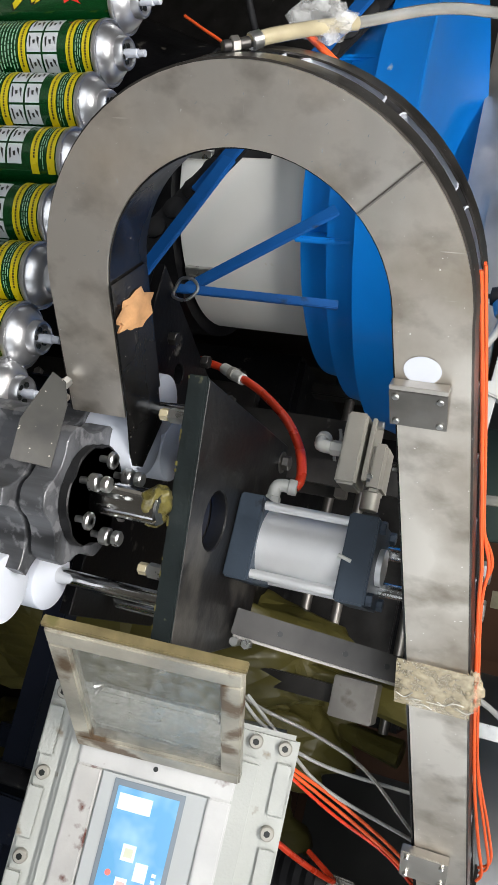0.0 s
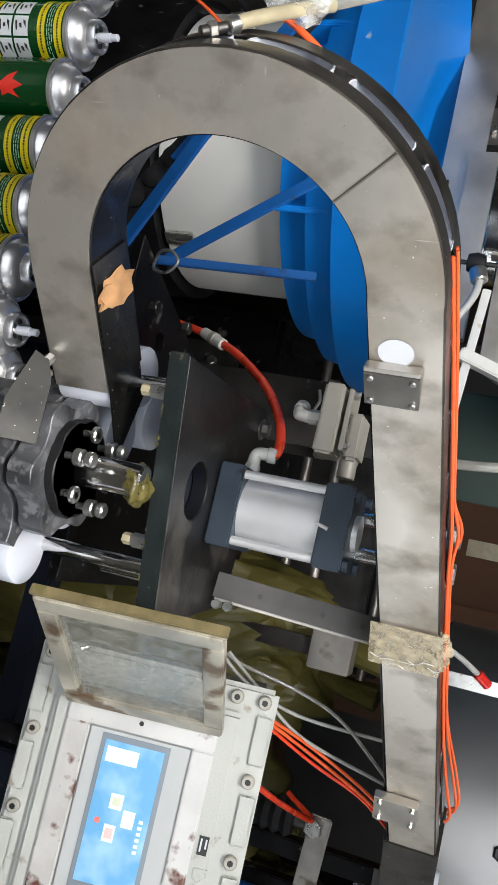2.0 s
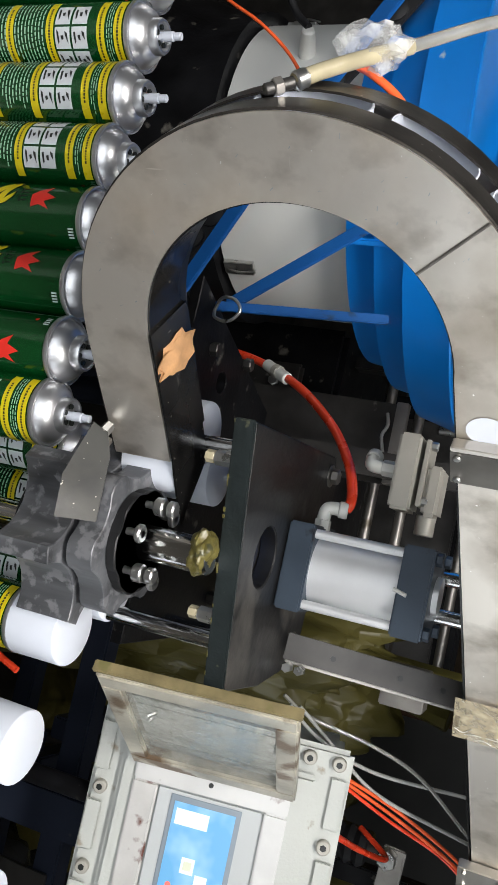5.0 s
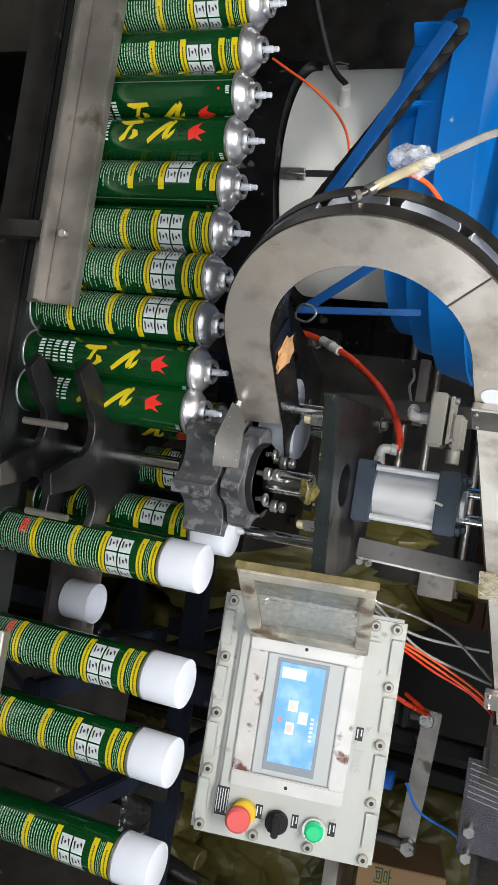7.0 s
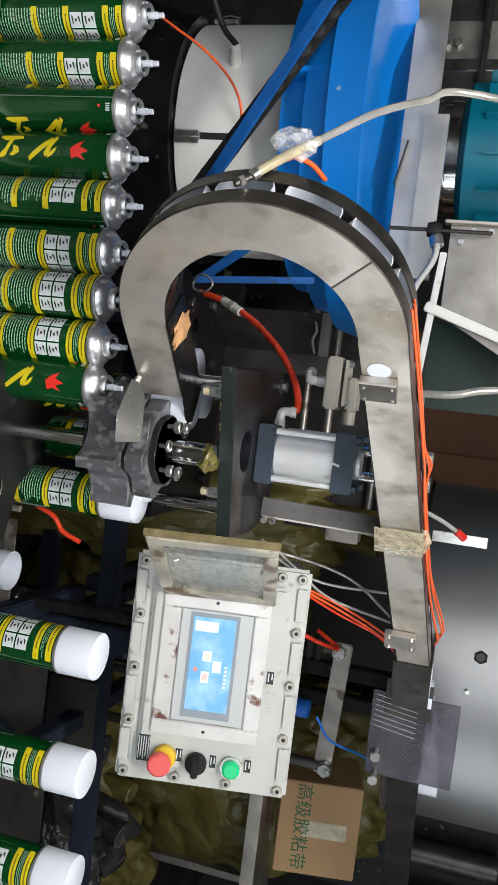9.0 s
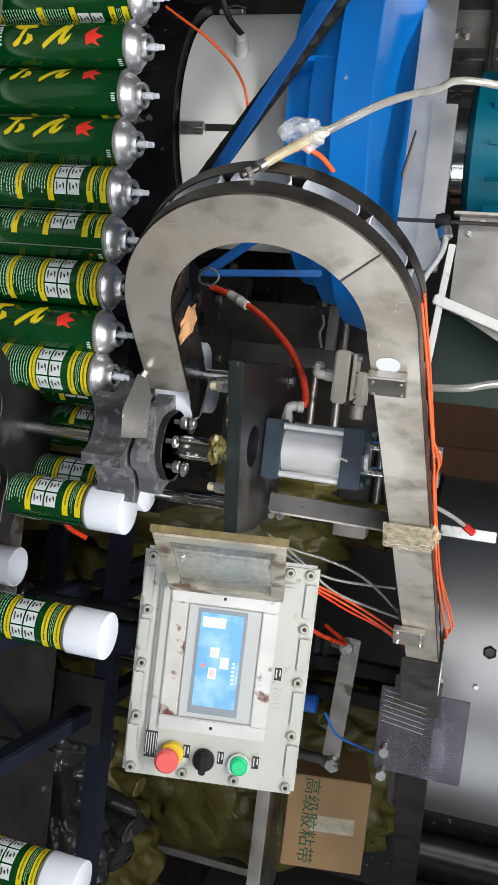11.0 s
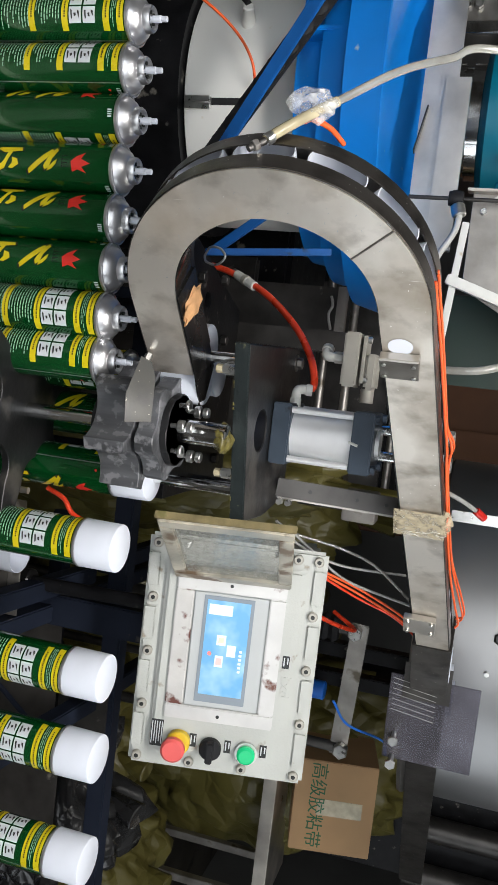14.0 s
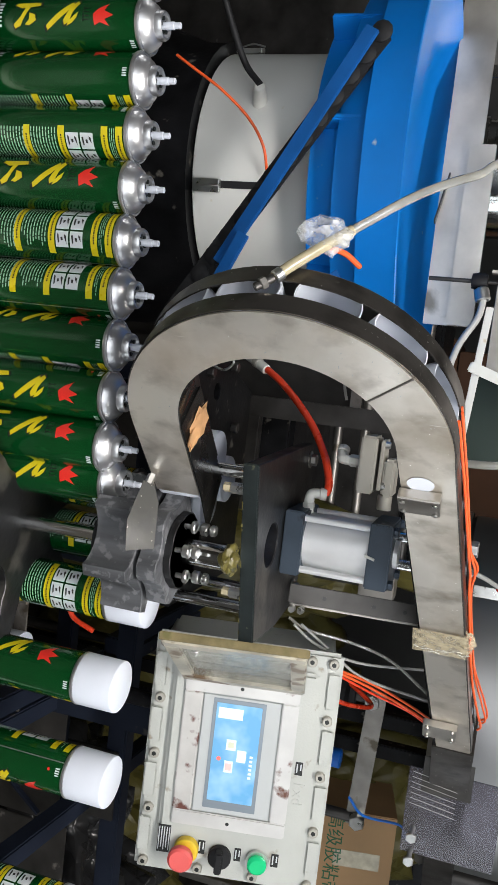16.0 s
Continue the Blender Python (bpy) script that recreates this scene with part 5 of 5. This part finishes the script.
    tube_thing("clear_air_tube", [(0.2, 0.4, 1.5), (0.195, 0.4, 1.56), (0.18, 0.42, 1.62), (0.17, 0.46, 1.75)], 0.007, CLEAR_TUBE, "cloudy clear air tube")
    t = thing("green_side_plate", (0.16, 0.6, 1.62), "dark green painted machine plate", "machine plate")
    part("plate", box(-0.11, 0.06, 0.0, 0.01, -0.13, 0.3, 0.002), GREEN_PANEL, t)
    part("foot", box(-0.02, 0.02, 0.0, 0.01, -1.62, -0.1305, 0.001), STEEL_DARK, t)
    t = thing("polished_post", (-0.69, 1.2, 0), "polished steel post beside the teal motor", "post")
    part("post", box(-0.02, 0.012, -0.01, 0.02, 0, 1.9, 0.003), CHROME, t)
    part("flange", box(-0.12, -0.0205, -0.004, 0.01, 1.2, 1.9, 0.002), STEEL_DULL, t)
    for z in (1.36, 1.4, 1.43):
        part("screw", hexnut((-0.06, -0.004, z), (-0.06, -0.02, z), 0.012), ZINC, t)
    # large curved stainless shroud
    t = thing("stainless_shroud", (0.86, 1.3, 0), "large curved stainless steel shroud with a knob hole", "shroud")
    part("shell", lathe([(0.43, 1.5), (0.45, 1.52), (0.45, 2.0), (0.0, 2.02)], 64), SHROUD, t)
    part("rim", lathe([(0.455, 1.49), (0.46, 1.5), (0.455, 1.51)], 64), STEEL_DULL, t)
    part("star_hole", lathe([(0, 0), (0.016, 0), (0.012, 0.004)], 6, None, Matrix.Translation((-0.1, -0.442, 1.68)) @ Matrix.Rotation(radians(90), 4, "X")), PRINT_BLACK, t)
    part("bolt", hexnut((-0.02, -0.449, 1.66), (-0.02, -0.459, 1.66), 0.006), ZINC, t)
    t = thing("shroud_bracket", (0.5, 0.84, 1.56), "bright slotted bracket with a red cable plug", "bracket")
    part("plate", box(-0.012, 0.012, -0.003, 0.003, -0.02, 0.1, 0.001), ZINC, t)
    part("plug", rod((-0.02, -0.02, 0.03), (-0.004, -0.006, 0.05), 0.009, 12, 0.001), PRINT_RED, t, "red cable plug")
    part("cable", hose([(-0.02, -0.02, 0.03), (-0.04, -0.05, 0.0), (-0.06, -0.08, -0.04)], 0.005, 8), GREY_CABLE, t)
    # guard at the end of the chute
    t = thing("clear_guard", (0.875, 0.585, 1.56), "scuffed clear plastic guard sheet with two bolts", "guard")
    gm = Matrix.Rotation(radians(8), 4, "Z")
    part("sheet", box(-0.09, 0.09, -0.002, 0.002, -0.085, 0.085, 0.001, None, gm), PERSPEX, t)
    for k in range(7):
        x = -0.083 + 0.011 * k
        part("bristle", rod(gm @ Vector((x, -0.0045, -0.078)), gm @ Vector((x + 0.012, -0.0045, 0.005)), 0.0005, 5), GREY_CABLE, t)
    part("brush", box(-0.12, -0.045, -0.004, -0.0025, -0.06, 0.03, 0.0005, None, gm), STEEL_DARK, t, "dark bristle strip")
    for x in (0.035, 0.085):
        part("bolt", rod(gm @ Vector((x, -0.002, -0.065)), gm @ Vector((x, -0.035, -0.065)), 0.005, 10), ZINC, t)
        part("nut", hexnut(gm @ Vector((x, -0.03, -0.065)), gm @ Vector((x, -0.037, -0.065)), 0.011), ZINC, t)
    # flat link with two bolts and a bellows
    t = thing("flat_link", (0.862, 1.05, 1.34), "flat steel link between two zinc bolts", "link")
    part("link", bar((-0.02, 0, 0.01), (0.33, 0, -0.01), 0.045, 0.008, 0.003, (0, 1, 0)), STEEL_DULL, t)
    for x in (0, 0.31):
        part("bolt", hexnut((x, -0.005, 0), (x, -0.03, 0), 0.02), ZINC, t)
        part("shaft", rod((x, 0.0, -1.34), (x, 0.0, -0.01), 0.014, 12), STEEL_DARK, t)
    part("bellows", lathe([(0.0, -0.14)] + [(0.03 + 0.008 * (i % 2), -0.14 + 0.012 * i) for i in range(9)] + [(0.0, -0.04)], 20), RUBBER, t, "black ribbed rubber bellows")
    part("blue_sleeve", rod((0.17, 0.0, -0.14), (0.17, 0.0, -0.06), 0.024, 16, 0.003), BLUE_PLASTIC, t, "blue plastic sleeve")
    part("sleeve_shaft", rod((0.17, 0.0, -1.34), (0.17, 0.0, -0.14), 0.012, 12), STEEL_DARK, t)


build_backdrop_machines()

# ---- cables along the chute ----
def chute_point(a, d, z):
    return CHUTE @ Vector((a, d, z))


for i, (off, r) in enumerate(((0.0, 0.0019), (0.006, 0.0017), (0.0, 0.0017))):
    pts = [chute_point(a, 0.03 + 0.009 * i + 0.005 * math.sin(9 * a + i), 1.5175 + 0.0845 * (a - 0.066) + z + 0.3 * off) for a, z in
           ((0.03, -0.002), (0.12, 0.0), (0.2, 0.001), (0.27, 0.002), (0.31, 0.003 + 0.004 * i), (0.36, 0.001), (0.5, 0.0), (0.6, 0.001), (0.7, 0.006 + 0.004 * i), (0.755, 0.01 + 0.004 * i), (0.775, 0.004))]
    tube_thing("orange_wire", pts, r, ORANGE_TUBE, "orange-red wire tied along the chute", "wire")


def tape_wrap():
    t = thing("tape_wrap", turn=CHUTE @ Matrix.Translation((0.44, 0.036, 1.51)), label="yellowed clear tape wrapped round the chute", category="tape")
    part("band", box(-0.03, 0.03, -0.0392, -0.0386, -0.034, 0.04, 0), TAPE_FILM, t, "thin clear tape band")
    lump = bmesh.new()
    bmesh.ops.create_icosphere(lump, subdivisions=4, radius=1)
    for v in lump.verts:
        p = v.co * (1 + 0.5 * noise.noise(v.co * 2.3) + 0.35 * abs(noise.noise(v.co * 6.0)))
        v.co = Vector((0.002 + p.x * 0.024, -0.03 + p.y * 0.009, 0.036 + p.z * 0.011))
    part("bunched_end", lump, TAPE_FILM, t, "crumpled yellowed tape end")
    bm = bmesh.new()
    rnd = random.Random(8)
    for k in range(7):
        z = -0.032 + 0.01 * k
        a = rnd.uniform(0.012, 0.026)
        hose([(a, -0.0398, z), (a + rnd.uniform(-0.004, 0.004), -0.04, z + 0.008), (a + rnd.uniform(-0.006, 0.006), -0.0398, z + 0.016)], 0.0005, 5, 3, bm)
    part("crease", bm, WHITE_FITTING, t)


tape_wrap()


def rag_patch():
    t = thing("tan_rag", turn=CHUTE @ Matrix.Translation((0.095, 0.03, CZ - RI + 0.006)), label="crumpled tan paper stuck in the chute", category="rag")
    bm = bmesh.new()
    bmesh.ops.create_icosphere(bm, subdivisions=3, radius=1)
    for v in bm.verts:
        n = noise.noise(v.co * 2.2)
        v.co = Vector((v.co.x * 0.0145, v.co.y * 0.032, max(-0.001, v.co.z * 0.004 + 0.002 * noise.noise(v.co * 7)))) * (1 + 0.45 * n + 0.2 * noise.noise(v.co * 6))
    part("paper", bm, RAG, t)


rag_patch()
for pts, r, m, lab in (
    ([(0.49, 0.36, 1.26), (0.511, 0.38, 1.292), (0.532, 0.42, 1.371), (0.56, 0.45, 1.432), (0.624, 0.5, 1.498)], 0.0026, CLEAR_TUBE, "cloudy clear air tube below the chute"),
    ([(0.5, 0.36, 1.27), (0.532, 0.38, 1.307), (0.562, 0.42, 1.375), (0.577, 0.5, 1.486)], 0.0024, GREY_CABLE, "grey cable below the chute"),
    ([(0.5, 0.37, 1.28), (0.545, 0.4, 1.33), (0.59, 0.43, 1.387), (0.632, 0.5, 1.5)], 0.0024, GREY_CABLE, "grey cable below the chute"),
    ([(0.56, 0.37, 1.33), (0.6, 0.44, 1.4), (0.64, 0.48, 1.47), (0.68, 0.52, 1.52)], 0.0023, ORANGE_TUBE, "orange-red wire running from the control box"),
    ([(0.565, 0.375, 1.33), (0.61, 0.445, 1.4), (0.65, 0.485, 1.47), (0.69, 0.525, 1.52)], 0.0023, ORANGE_TUBE, "orange-red wire running from the control box"),
    ([(0.57, 0.38, 1.33), (0.62, 0.45, 1.4), (0.655, 0.49, 1.47), (0.7, 0.53, 1.52)], 0.0023, RED_TUBE, "red tube running from the control box"),
    ([(0.7, 0.6, 1.28), (0.75, 0.7, 1.33), (0.8, 0.85, 1.36), (0.78, 0.9, 1.3)], 0.005, RED_TUBE, "red tube hanging behind the control box"),
    ([(0.46, 0.15, 0.93), (0.473, 0.15, 0.961), (0.494, 0.15, 0.978), (0.507, 0.15, 1.011)], 0.004, RED_TUBE, "red tube below the star wheel"),
    ([(0.84, 0.5, 1.38), (0.92, 0.6, 1.4), (1.0, 0.75, 1.46), (1.05, 0.8, 1.47)], 0.0025, BLUE_PLASTIC, "thin blue wire behind the control box"),
):
    tube_thing("loose_tube", pts, r, m, lab)


# ---- frame, cartons and bags behind the machine ----
def build_frame():
    t = thing("machine_frame", (0.7, 0.5, 0), "dark navy welded machine frame behind the conveyor", "machine frame")
    part("beam", box(-0.6, 0.9, -0.02, 0.02, 0.9, 0.94, 0.003), NAVY_FRAME, t)
    part("beam", box(-0.6, 0.9, 0.28, 0.32, 0.6, 0.64, 0.003), NAVY_FRAME, t)
    for x, z in ((-0.03, 0.84), (0.04, 0.8), (0.23, 0.87)):
        part("cross_bar", bar((x, -0.36, z), (x + 0.01, -0.022, z + 0.02), 0.035, 0.035, 0.003), NAVY_FRAME, t)
        part("cross_bar", bar((x, 0.022, z + 0.03), (x + 0.01, 0.55, z + 0.05), 0.035, 0.035, 0.003), NAVY_FRAME, t)
    for x in (-0.58, 0.88):
        part("post", box(x - 0.02, x + 0.02, -0.019, 0.019, 0, 0.899, 0.003), NAVY_FRAME, t)
        part("post", box(x - 0.02, x + 0.02, 0.281, 0.319, 0, 0.599, 0.003), NAVY_FRAME, t)
    part("gusset", box(0.16, 0.3, -0.028, -0.021, 0.82, 0.93, 0.001), STEEL_DARK, t)


build_frame()


def rumpled(name, x, y, z, sx, sy, sz, seed, mat, label, category="bag", group="rubbish bags", fold=0.3):
    t = thing(name, (x, y, z), label, category, group)
    bm = bmesh.new()
    bmesh.ops.create_icosphere(bm, subdivisions=5, radius=1)
    o = Vector((seed * 3.1, seed * 1.7, seed * 2.3))
    for v in bm.verts:
        p = v.co.copy()
        n = noise.noise(p * 1.3 + o) * fold + abs(noise.noise(p * 3.2 + o)) * fold * 0.8 - abs(noise.noise(p * 6.0 + o)) * fold * 0.5 - abs(noise.noise(p * 13.0 + o)) * fold * 0.22
        p *= 1 + n
        v.co = Vector((p.x * sx, p.y * sy, max(-0.9, p.z) * sz))
    sack = part("sack", bm, mat, t)
    if sack.data.attributes.get("sharp_edge"):
        sack.data.attributes.remove(sack.data.attributes["sharp_edge"])
    neck = bmesh.new()
    rod((0, 0, sz * 0.9), (0.02, -0.02, sz * 1.25), 0.02, 8, 0.003, neck, 0.035)
    part("neck", neck, mat, t)


rumpled("olive_bag", 1.5, 1.35, 0.3, 0.3, 0.35, 0.33, 1, OLIVE_BAG, "olive green stuffed plastic sack", "sack")
rumpled("olive_bag", 1.95, 1.5, 0.32, 0.32, 0.3, 0.36, 2, OLIVE_BAG, "olive green stuffed plastic sack", "sack")
rumpled("olive_bag", 1.1, 1.9, 0.5, 0.35, 0.3, 0.55, 3, OLIVE_BAG, "olive green stuffed plastic sack", "sack")
rumpled("olive_bag", 1.75, 2.3, 0.8, 0.4, 0.3, 0.75, 4, OLIVE_BAG, "tall olive green stuffed plastic sack", "sack")
rumpled("olive_bag", 0.62, 1.45, 0.75, 0.22, 0.2, 0.5, 5, OLIVE_BAG, "olive green stuffed plastic sack", "sack")
rumpled("olive_bag", 0.48, 0.85, 0.62, 0.16, 0.16, 0.68, 6, OLIVE_BAG, "tall narrow olive plastic sack behind the arm", "sack")
rumpled("black_bag", 1.35, 0.85, 0.55, 0.28, 0.22, 0.27, 7, BLACK_BAG, "shiny crumpled black bin bag", "bin bag", fold=0.55)
rumpled("black_bag", 1.75, 0.9, 0.35, 0.25, 0.25, 0.28, 8, BLACK_BAG, "shiny crumpled black bin bag", "bin bag", fold=0.5)


def carton(name, x, y, z, sx, sy, sz, rz, mat, label, lean=0):
    t = thing(name, turn=pose(x, y, z, lean, 0, rz), label=label, category="carton")
    part("body", box(-sx / 2, sx / 2, -sy / 2, sy / 2, 0, sz, 0.003), mat, t)
    part("flap_seam", box(-sx / 2 + 0.002, sx / 2 - 0.002, -0.003, 0.003, sz + 0.0002, sz + 0.0012), RUBBER, t)
    part("tape_strip", box(-0.03, 0.03, -sy / 2 - 0.001, -sy / 2 - 0.0002, sz * 0.3, sz * 0.85), TAPE, t)
    return t


def carton_text(t, text, size, m):
    cu = bpy.data.curves.new("carton_print", "FONT")
    cu.body, cu.size, cu.extrude = text, size, 0.0004
    tmp = bpy.data.objects.new("carton_print_tmp", cu)
    scene.collection.objects.link(tmp)
    me = bpy.data.meshes.new_from_object(tmp.evaluated_get(bpy.context.evaluated_depsgraph_get()))
    bpy.data.objects.remove(tmp)
    me.materials.append(PRINT_GREEN)
    ob = new("printed_line", me)
    ob.parent = t
    ob.matrix_basis = m
    ob["label"] = "dark green printed words"


PRINT_GREEN = material("dark_green_print", (0.02, 0.12, 0.05), 0.6, 0.0, 0.1, 20, 0.0, 100)
box_c = carton("tape_carton", 1.75, 1.95, 1.072, 0.34, 0.3, 0.29, 0, CARTON, "brown cardboard carton with dark green printed words", -12)
carton_text(box_c, "高级胶粘带", 0.064, Matrix(((1, 0, 0, -0.165), (0, 0, -1, -0.1512), (0, 1, 0, 0.06), (0, 0, 0, 1))))
t = thing("carton_stand", (1.77, 1.95, 0), "grey steel trolley rail below the carton", "trolley")
part("top_rail", box(-0.3, 0.4, -0.16, 0.16, 0.99, 1.039, 0.003), STEEL, t)
for x in (-0.28, 0.38):
    part("leg", box(x - 0.015, x + 0.015, -0.15, -0.12, 0, 0.989, 0.002), STEEL_DULL, t)
    part("leg", box(x - 0.015, x + 0.015, 0.12, 0.15, 0, 0.989, 0.002), STEEL_DULL, t)
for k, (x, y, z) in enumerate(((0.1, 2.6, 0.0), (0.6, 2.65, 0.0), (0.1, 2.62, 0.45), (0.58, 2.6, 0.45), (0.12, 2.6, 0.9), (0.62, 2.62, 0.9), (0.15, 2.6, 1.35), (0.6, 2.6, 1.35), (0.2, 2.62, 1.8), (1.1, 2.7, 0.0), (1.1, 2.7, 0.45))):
    carton("stacked_carton", x, y, z, 0.46, 0.4, 0.445, (-4, 3, 0, 5, -2)[k % 5], CARTON_DARK, "dark brown cardboard carton in a stack")


def black_posts():
    for x in (0.946, 1.026):
        t = thing("black_square_post", (x, 1.15, 0), "black painted square steel post", "post")
        part("post", box(-0.019, 0.019, -0.02, 0.02, 0, 1.5, 0.003), BLACK_PAINT, t)
        part("cap_plate", box(-0.021, 0.021, -0.022, 0.022, 1.5005, 1.506, 0.001), STEEL_DARK, t)


black_posts()


def dark_side_sheet():
    t = thing("dark_side_sheet", (0.94, 0.42, 0), "dark grey sheet-metal guard behind the conveyor", "guard sheet")
    part("sheet", box(-0.2, 0.06, 0.0, 0.004, 0.3, 0.84, 0.001), STEEL_DARK, t)
    part("sheet", box(0.068, 0.36, 0.002, 0.006, 0.3, 0.86, 0.001), STEEL_DARK, t)
    part("brace", bar((-0.18, -0.004, 0.5), (0.05, -0.004, 0.8), 0.006, 0.012, 0.001, (0, 1, 0)), NAVY_FRAME, t)
    for x in (-0.16, 0.3):
        part("foot", box(x - 0.012, x + 0.012, 0.0065, 0.03, 0, 0.4, 0.001), NAVY_FRAME, t)


dark_side_sheet()


def black_shaft():
    t = thing("black_shaft", (0.68, 0.3, 0), "oily black upright shaft with a greasy collar", "shaft")
    part("shaft", rod((0, 0, 0), (-0.02, 0, 1.08), 0.0125, 20, 0.002), BLACK_PAINT, t)
    part("collar", rod((-0.0145, 0, 0.79), (-0.0155, 0, 0.835), 0.024, 20, 0.003), OIL_BLACK, t, "greasy collar")
    part("bracket_bar", box(-0.075, -0.03, -0.012, 0.012, 0.785, 0.81, 0.002), STEEL_DARK, t)


black_shaft()


def rear_machine():
    t = thing("slotted_upright", (0.06, 0.72, 0), "dark slotted steel upright with a frayed white cable", "upright")
    part("web", box(-0.02, 0.12, 0.0, 0.006, 0, 1.27, 0.001), STEEL_DARK, t)
    part("flange", box(-0.02, 0.12, -0.022, -0.0005, 1.255, 1.275, 0.001), STEEL_DULL, t)
    part("cable", hose([(0.0, -0.012, 1.24), (0.02, -0.014, 1.245), (0.04, -0.012, 1.238), (0.07, -0.014, 1.246)], 0.003, 8), GREY_CABLE, t)
    # Added block: its dark colour stands in for the gloom in front of the cartons.
    t = thing("drive_cabinet", (0.3, 1.45, 0), "added dark block that darkens the gap behind the machine head", "cabinet")
    part("body", box(-0.42, 0.3, 0.0, 0.4, 0, 1.36, 0.01), BLACK_PAINT, t)
    part("door", box(-0.36, 0.24, -0.012, -0.0005, 0.3, 1.3, 0.004), STEEL_DARK, t)
    for z in (1.0, 1.22):
        part("hinge", rod((-0.34, -0.02, z), (-0.34, -0.02, z + 0.06), 0.01, 10), ZINC, t)
    part("rail", rod((-0.42, -0.08, 1.33), (0.3, -0.08, 1.33), 0.012, 12), STEEL_DULL, t)
    for x in (-0.4, 0.28):
        part("rail_arm", box(x - 0.008, x + 0.008, -0.08, -0.0005, 1.322, 1.338, 0.001), STEEL_DARK, t)
    # Made-up machine block, black to give the deep shade behind the chute's arch.
    t = thing("gear_housing", (0.2, 0.95, 0), "added black block that darkens the space behind the machine head", "gear housing")
    part("body", box(-0.3, 0.28, -0.15, 0.25, 0, 1.12, 0.012), BLACK_PAINT, t)
    part("cover", box(-0.22, 0.2, -0.17, -0.1505, 0.5, 1.05, 0.006), STEEL_DARK, t)
    for x in (-0.18, 0.16):
        for z in (0.56, 0.8, 1.0):
            part("bolt", hexnut((x, -0.17, z), (x, -0.182, z), 0.01), ZINC, t)
    for z in (1.2, 1.26):
        part("rail", rod((-0.28, -0.05, z), (0.3, -0.05, z), 0.01, 12), STEEL_DULL, t)
    for x in (-0.26, 0.26):
        part("bracket", box(x - 0.012, x + 0.012, -0.07, -0.03, 1.1201, 1.29, 0.002), STEEL_DARK, t)
    t = thing("dark_cabinet", (-0.9, 1.3, 0), "dark oily machine cabinet with bright steel bars", "cabinet")
    part("body", box(-0.6, 0.5, -0.1, 0.5, 0, 1.75, 0.01), STEEL_DARK, t)
    part("bar", rod((-0.6, -0.14, 1.5), (0.45, -0.14, 1.5), 0.012, 12), CHROME, t)
    part("bar", rod((-0.6, -0.14, 1.62), (0.45, -0.14, 1.62), 0.012, 12), CHROME, t)
    for x in (-0.3, 0.1):
        part("knob", hexnut((x, -0.1, 1.56), (x, -0.15, 1.56), 0.02), STEEL, t)
    t = thing("far_roller_table", (1.7, 2.0, 0), "dark machine with rows of ribbed rollers", "machine")
    part("body", box(-0.2, 0.5, 0.3, 0.8, 0, 1.9, 0.01), BLACK_PAINT, t)
    for k in range(4):
        part("roller", rod((-0.15 + 0.2 * k, 0.25, 1.5), (-0.15 + 0.2 * k, 0.25, 1.9), 0.05, 16), STEEL_DARK, t)


rear_machine()


for wx, wy in ((0.211, 0.118), (0.25, 0.172)):
    copy_thing(cap, pose(wx, wy, 1.1358))


def cap_tray():
    t = thing("catch_tray", (0.6, 0.2, 0.0), "small dark catch tray on a post beside the conveyor", "tray")
    part("plate", box(-0.09, 0.12, -0.06, 0.06, 0.8, 0.808, 0.002), STEEL_DARK, t)
    part("rim", box(-0.09, 0.12, 0.0605, 0.064, 0.8, 0.83, 0.001), STEEL_DULL, t)
    part("post", box(-0.015, 0.015, -0.015, 0.015, 0, 0.7995, 0.002), NAVY_FRAME, t)


cap_tray()
tagged(copy_thing(cap, pose(0.588, 0.2, 0.8635, 180, 0, 0)), "loose white plastic cap standing open end up")


# ---- what moves ----
def motions():
    times = [0.25 * k for k in range(65)]
    for j, ob in CANS.items():
        walk(ob, [(s, pose(*can_place(j, s), BED_Z, 0, 0, can_turn(j, s))) for s in times])
    for j, ob in CAPS.items():
        walk(ob, [(s, cap_pose(j, s)) for s in times])
    walk(star, [(s, pose(WX, WY, 0, 0, 0, 17 - 60 * round(travel(s) / PITCH - 0.3))) for s in times])


motions()
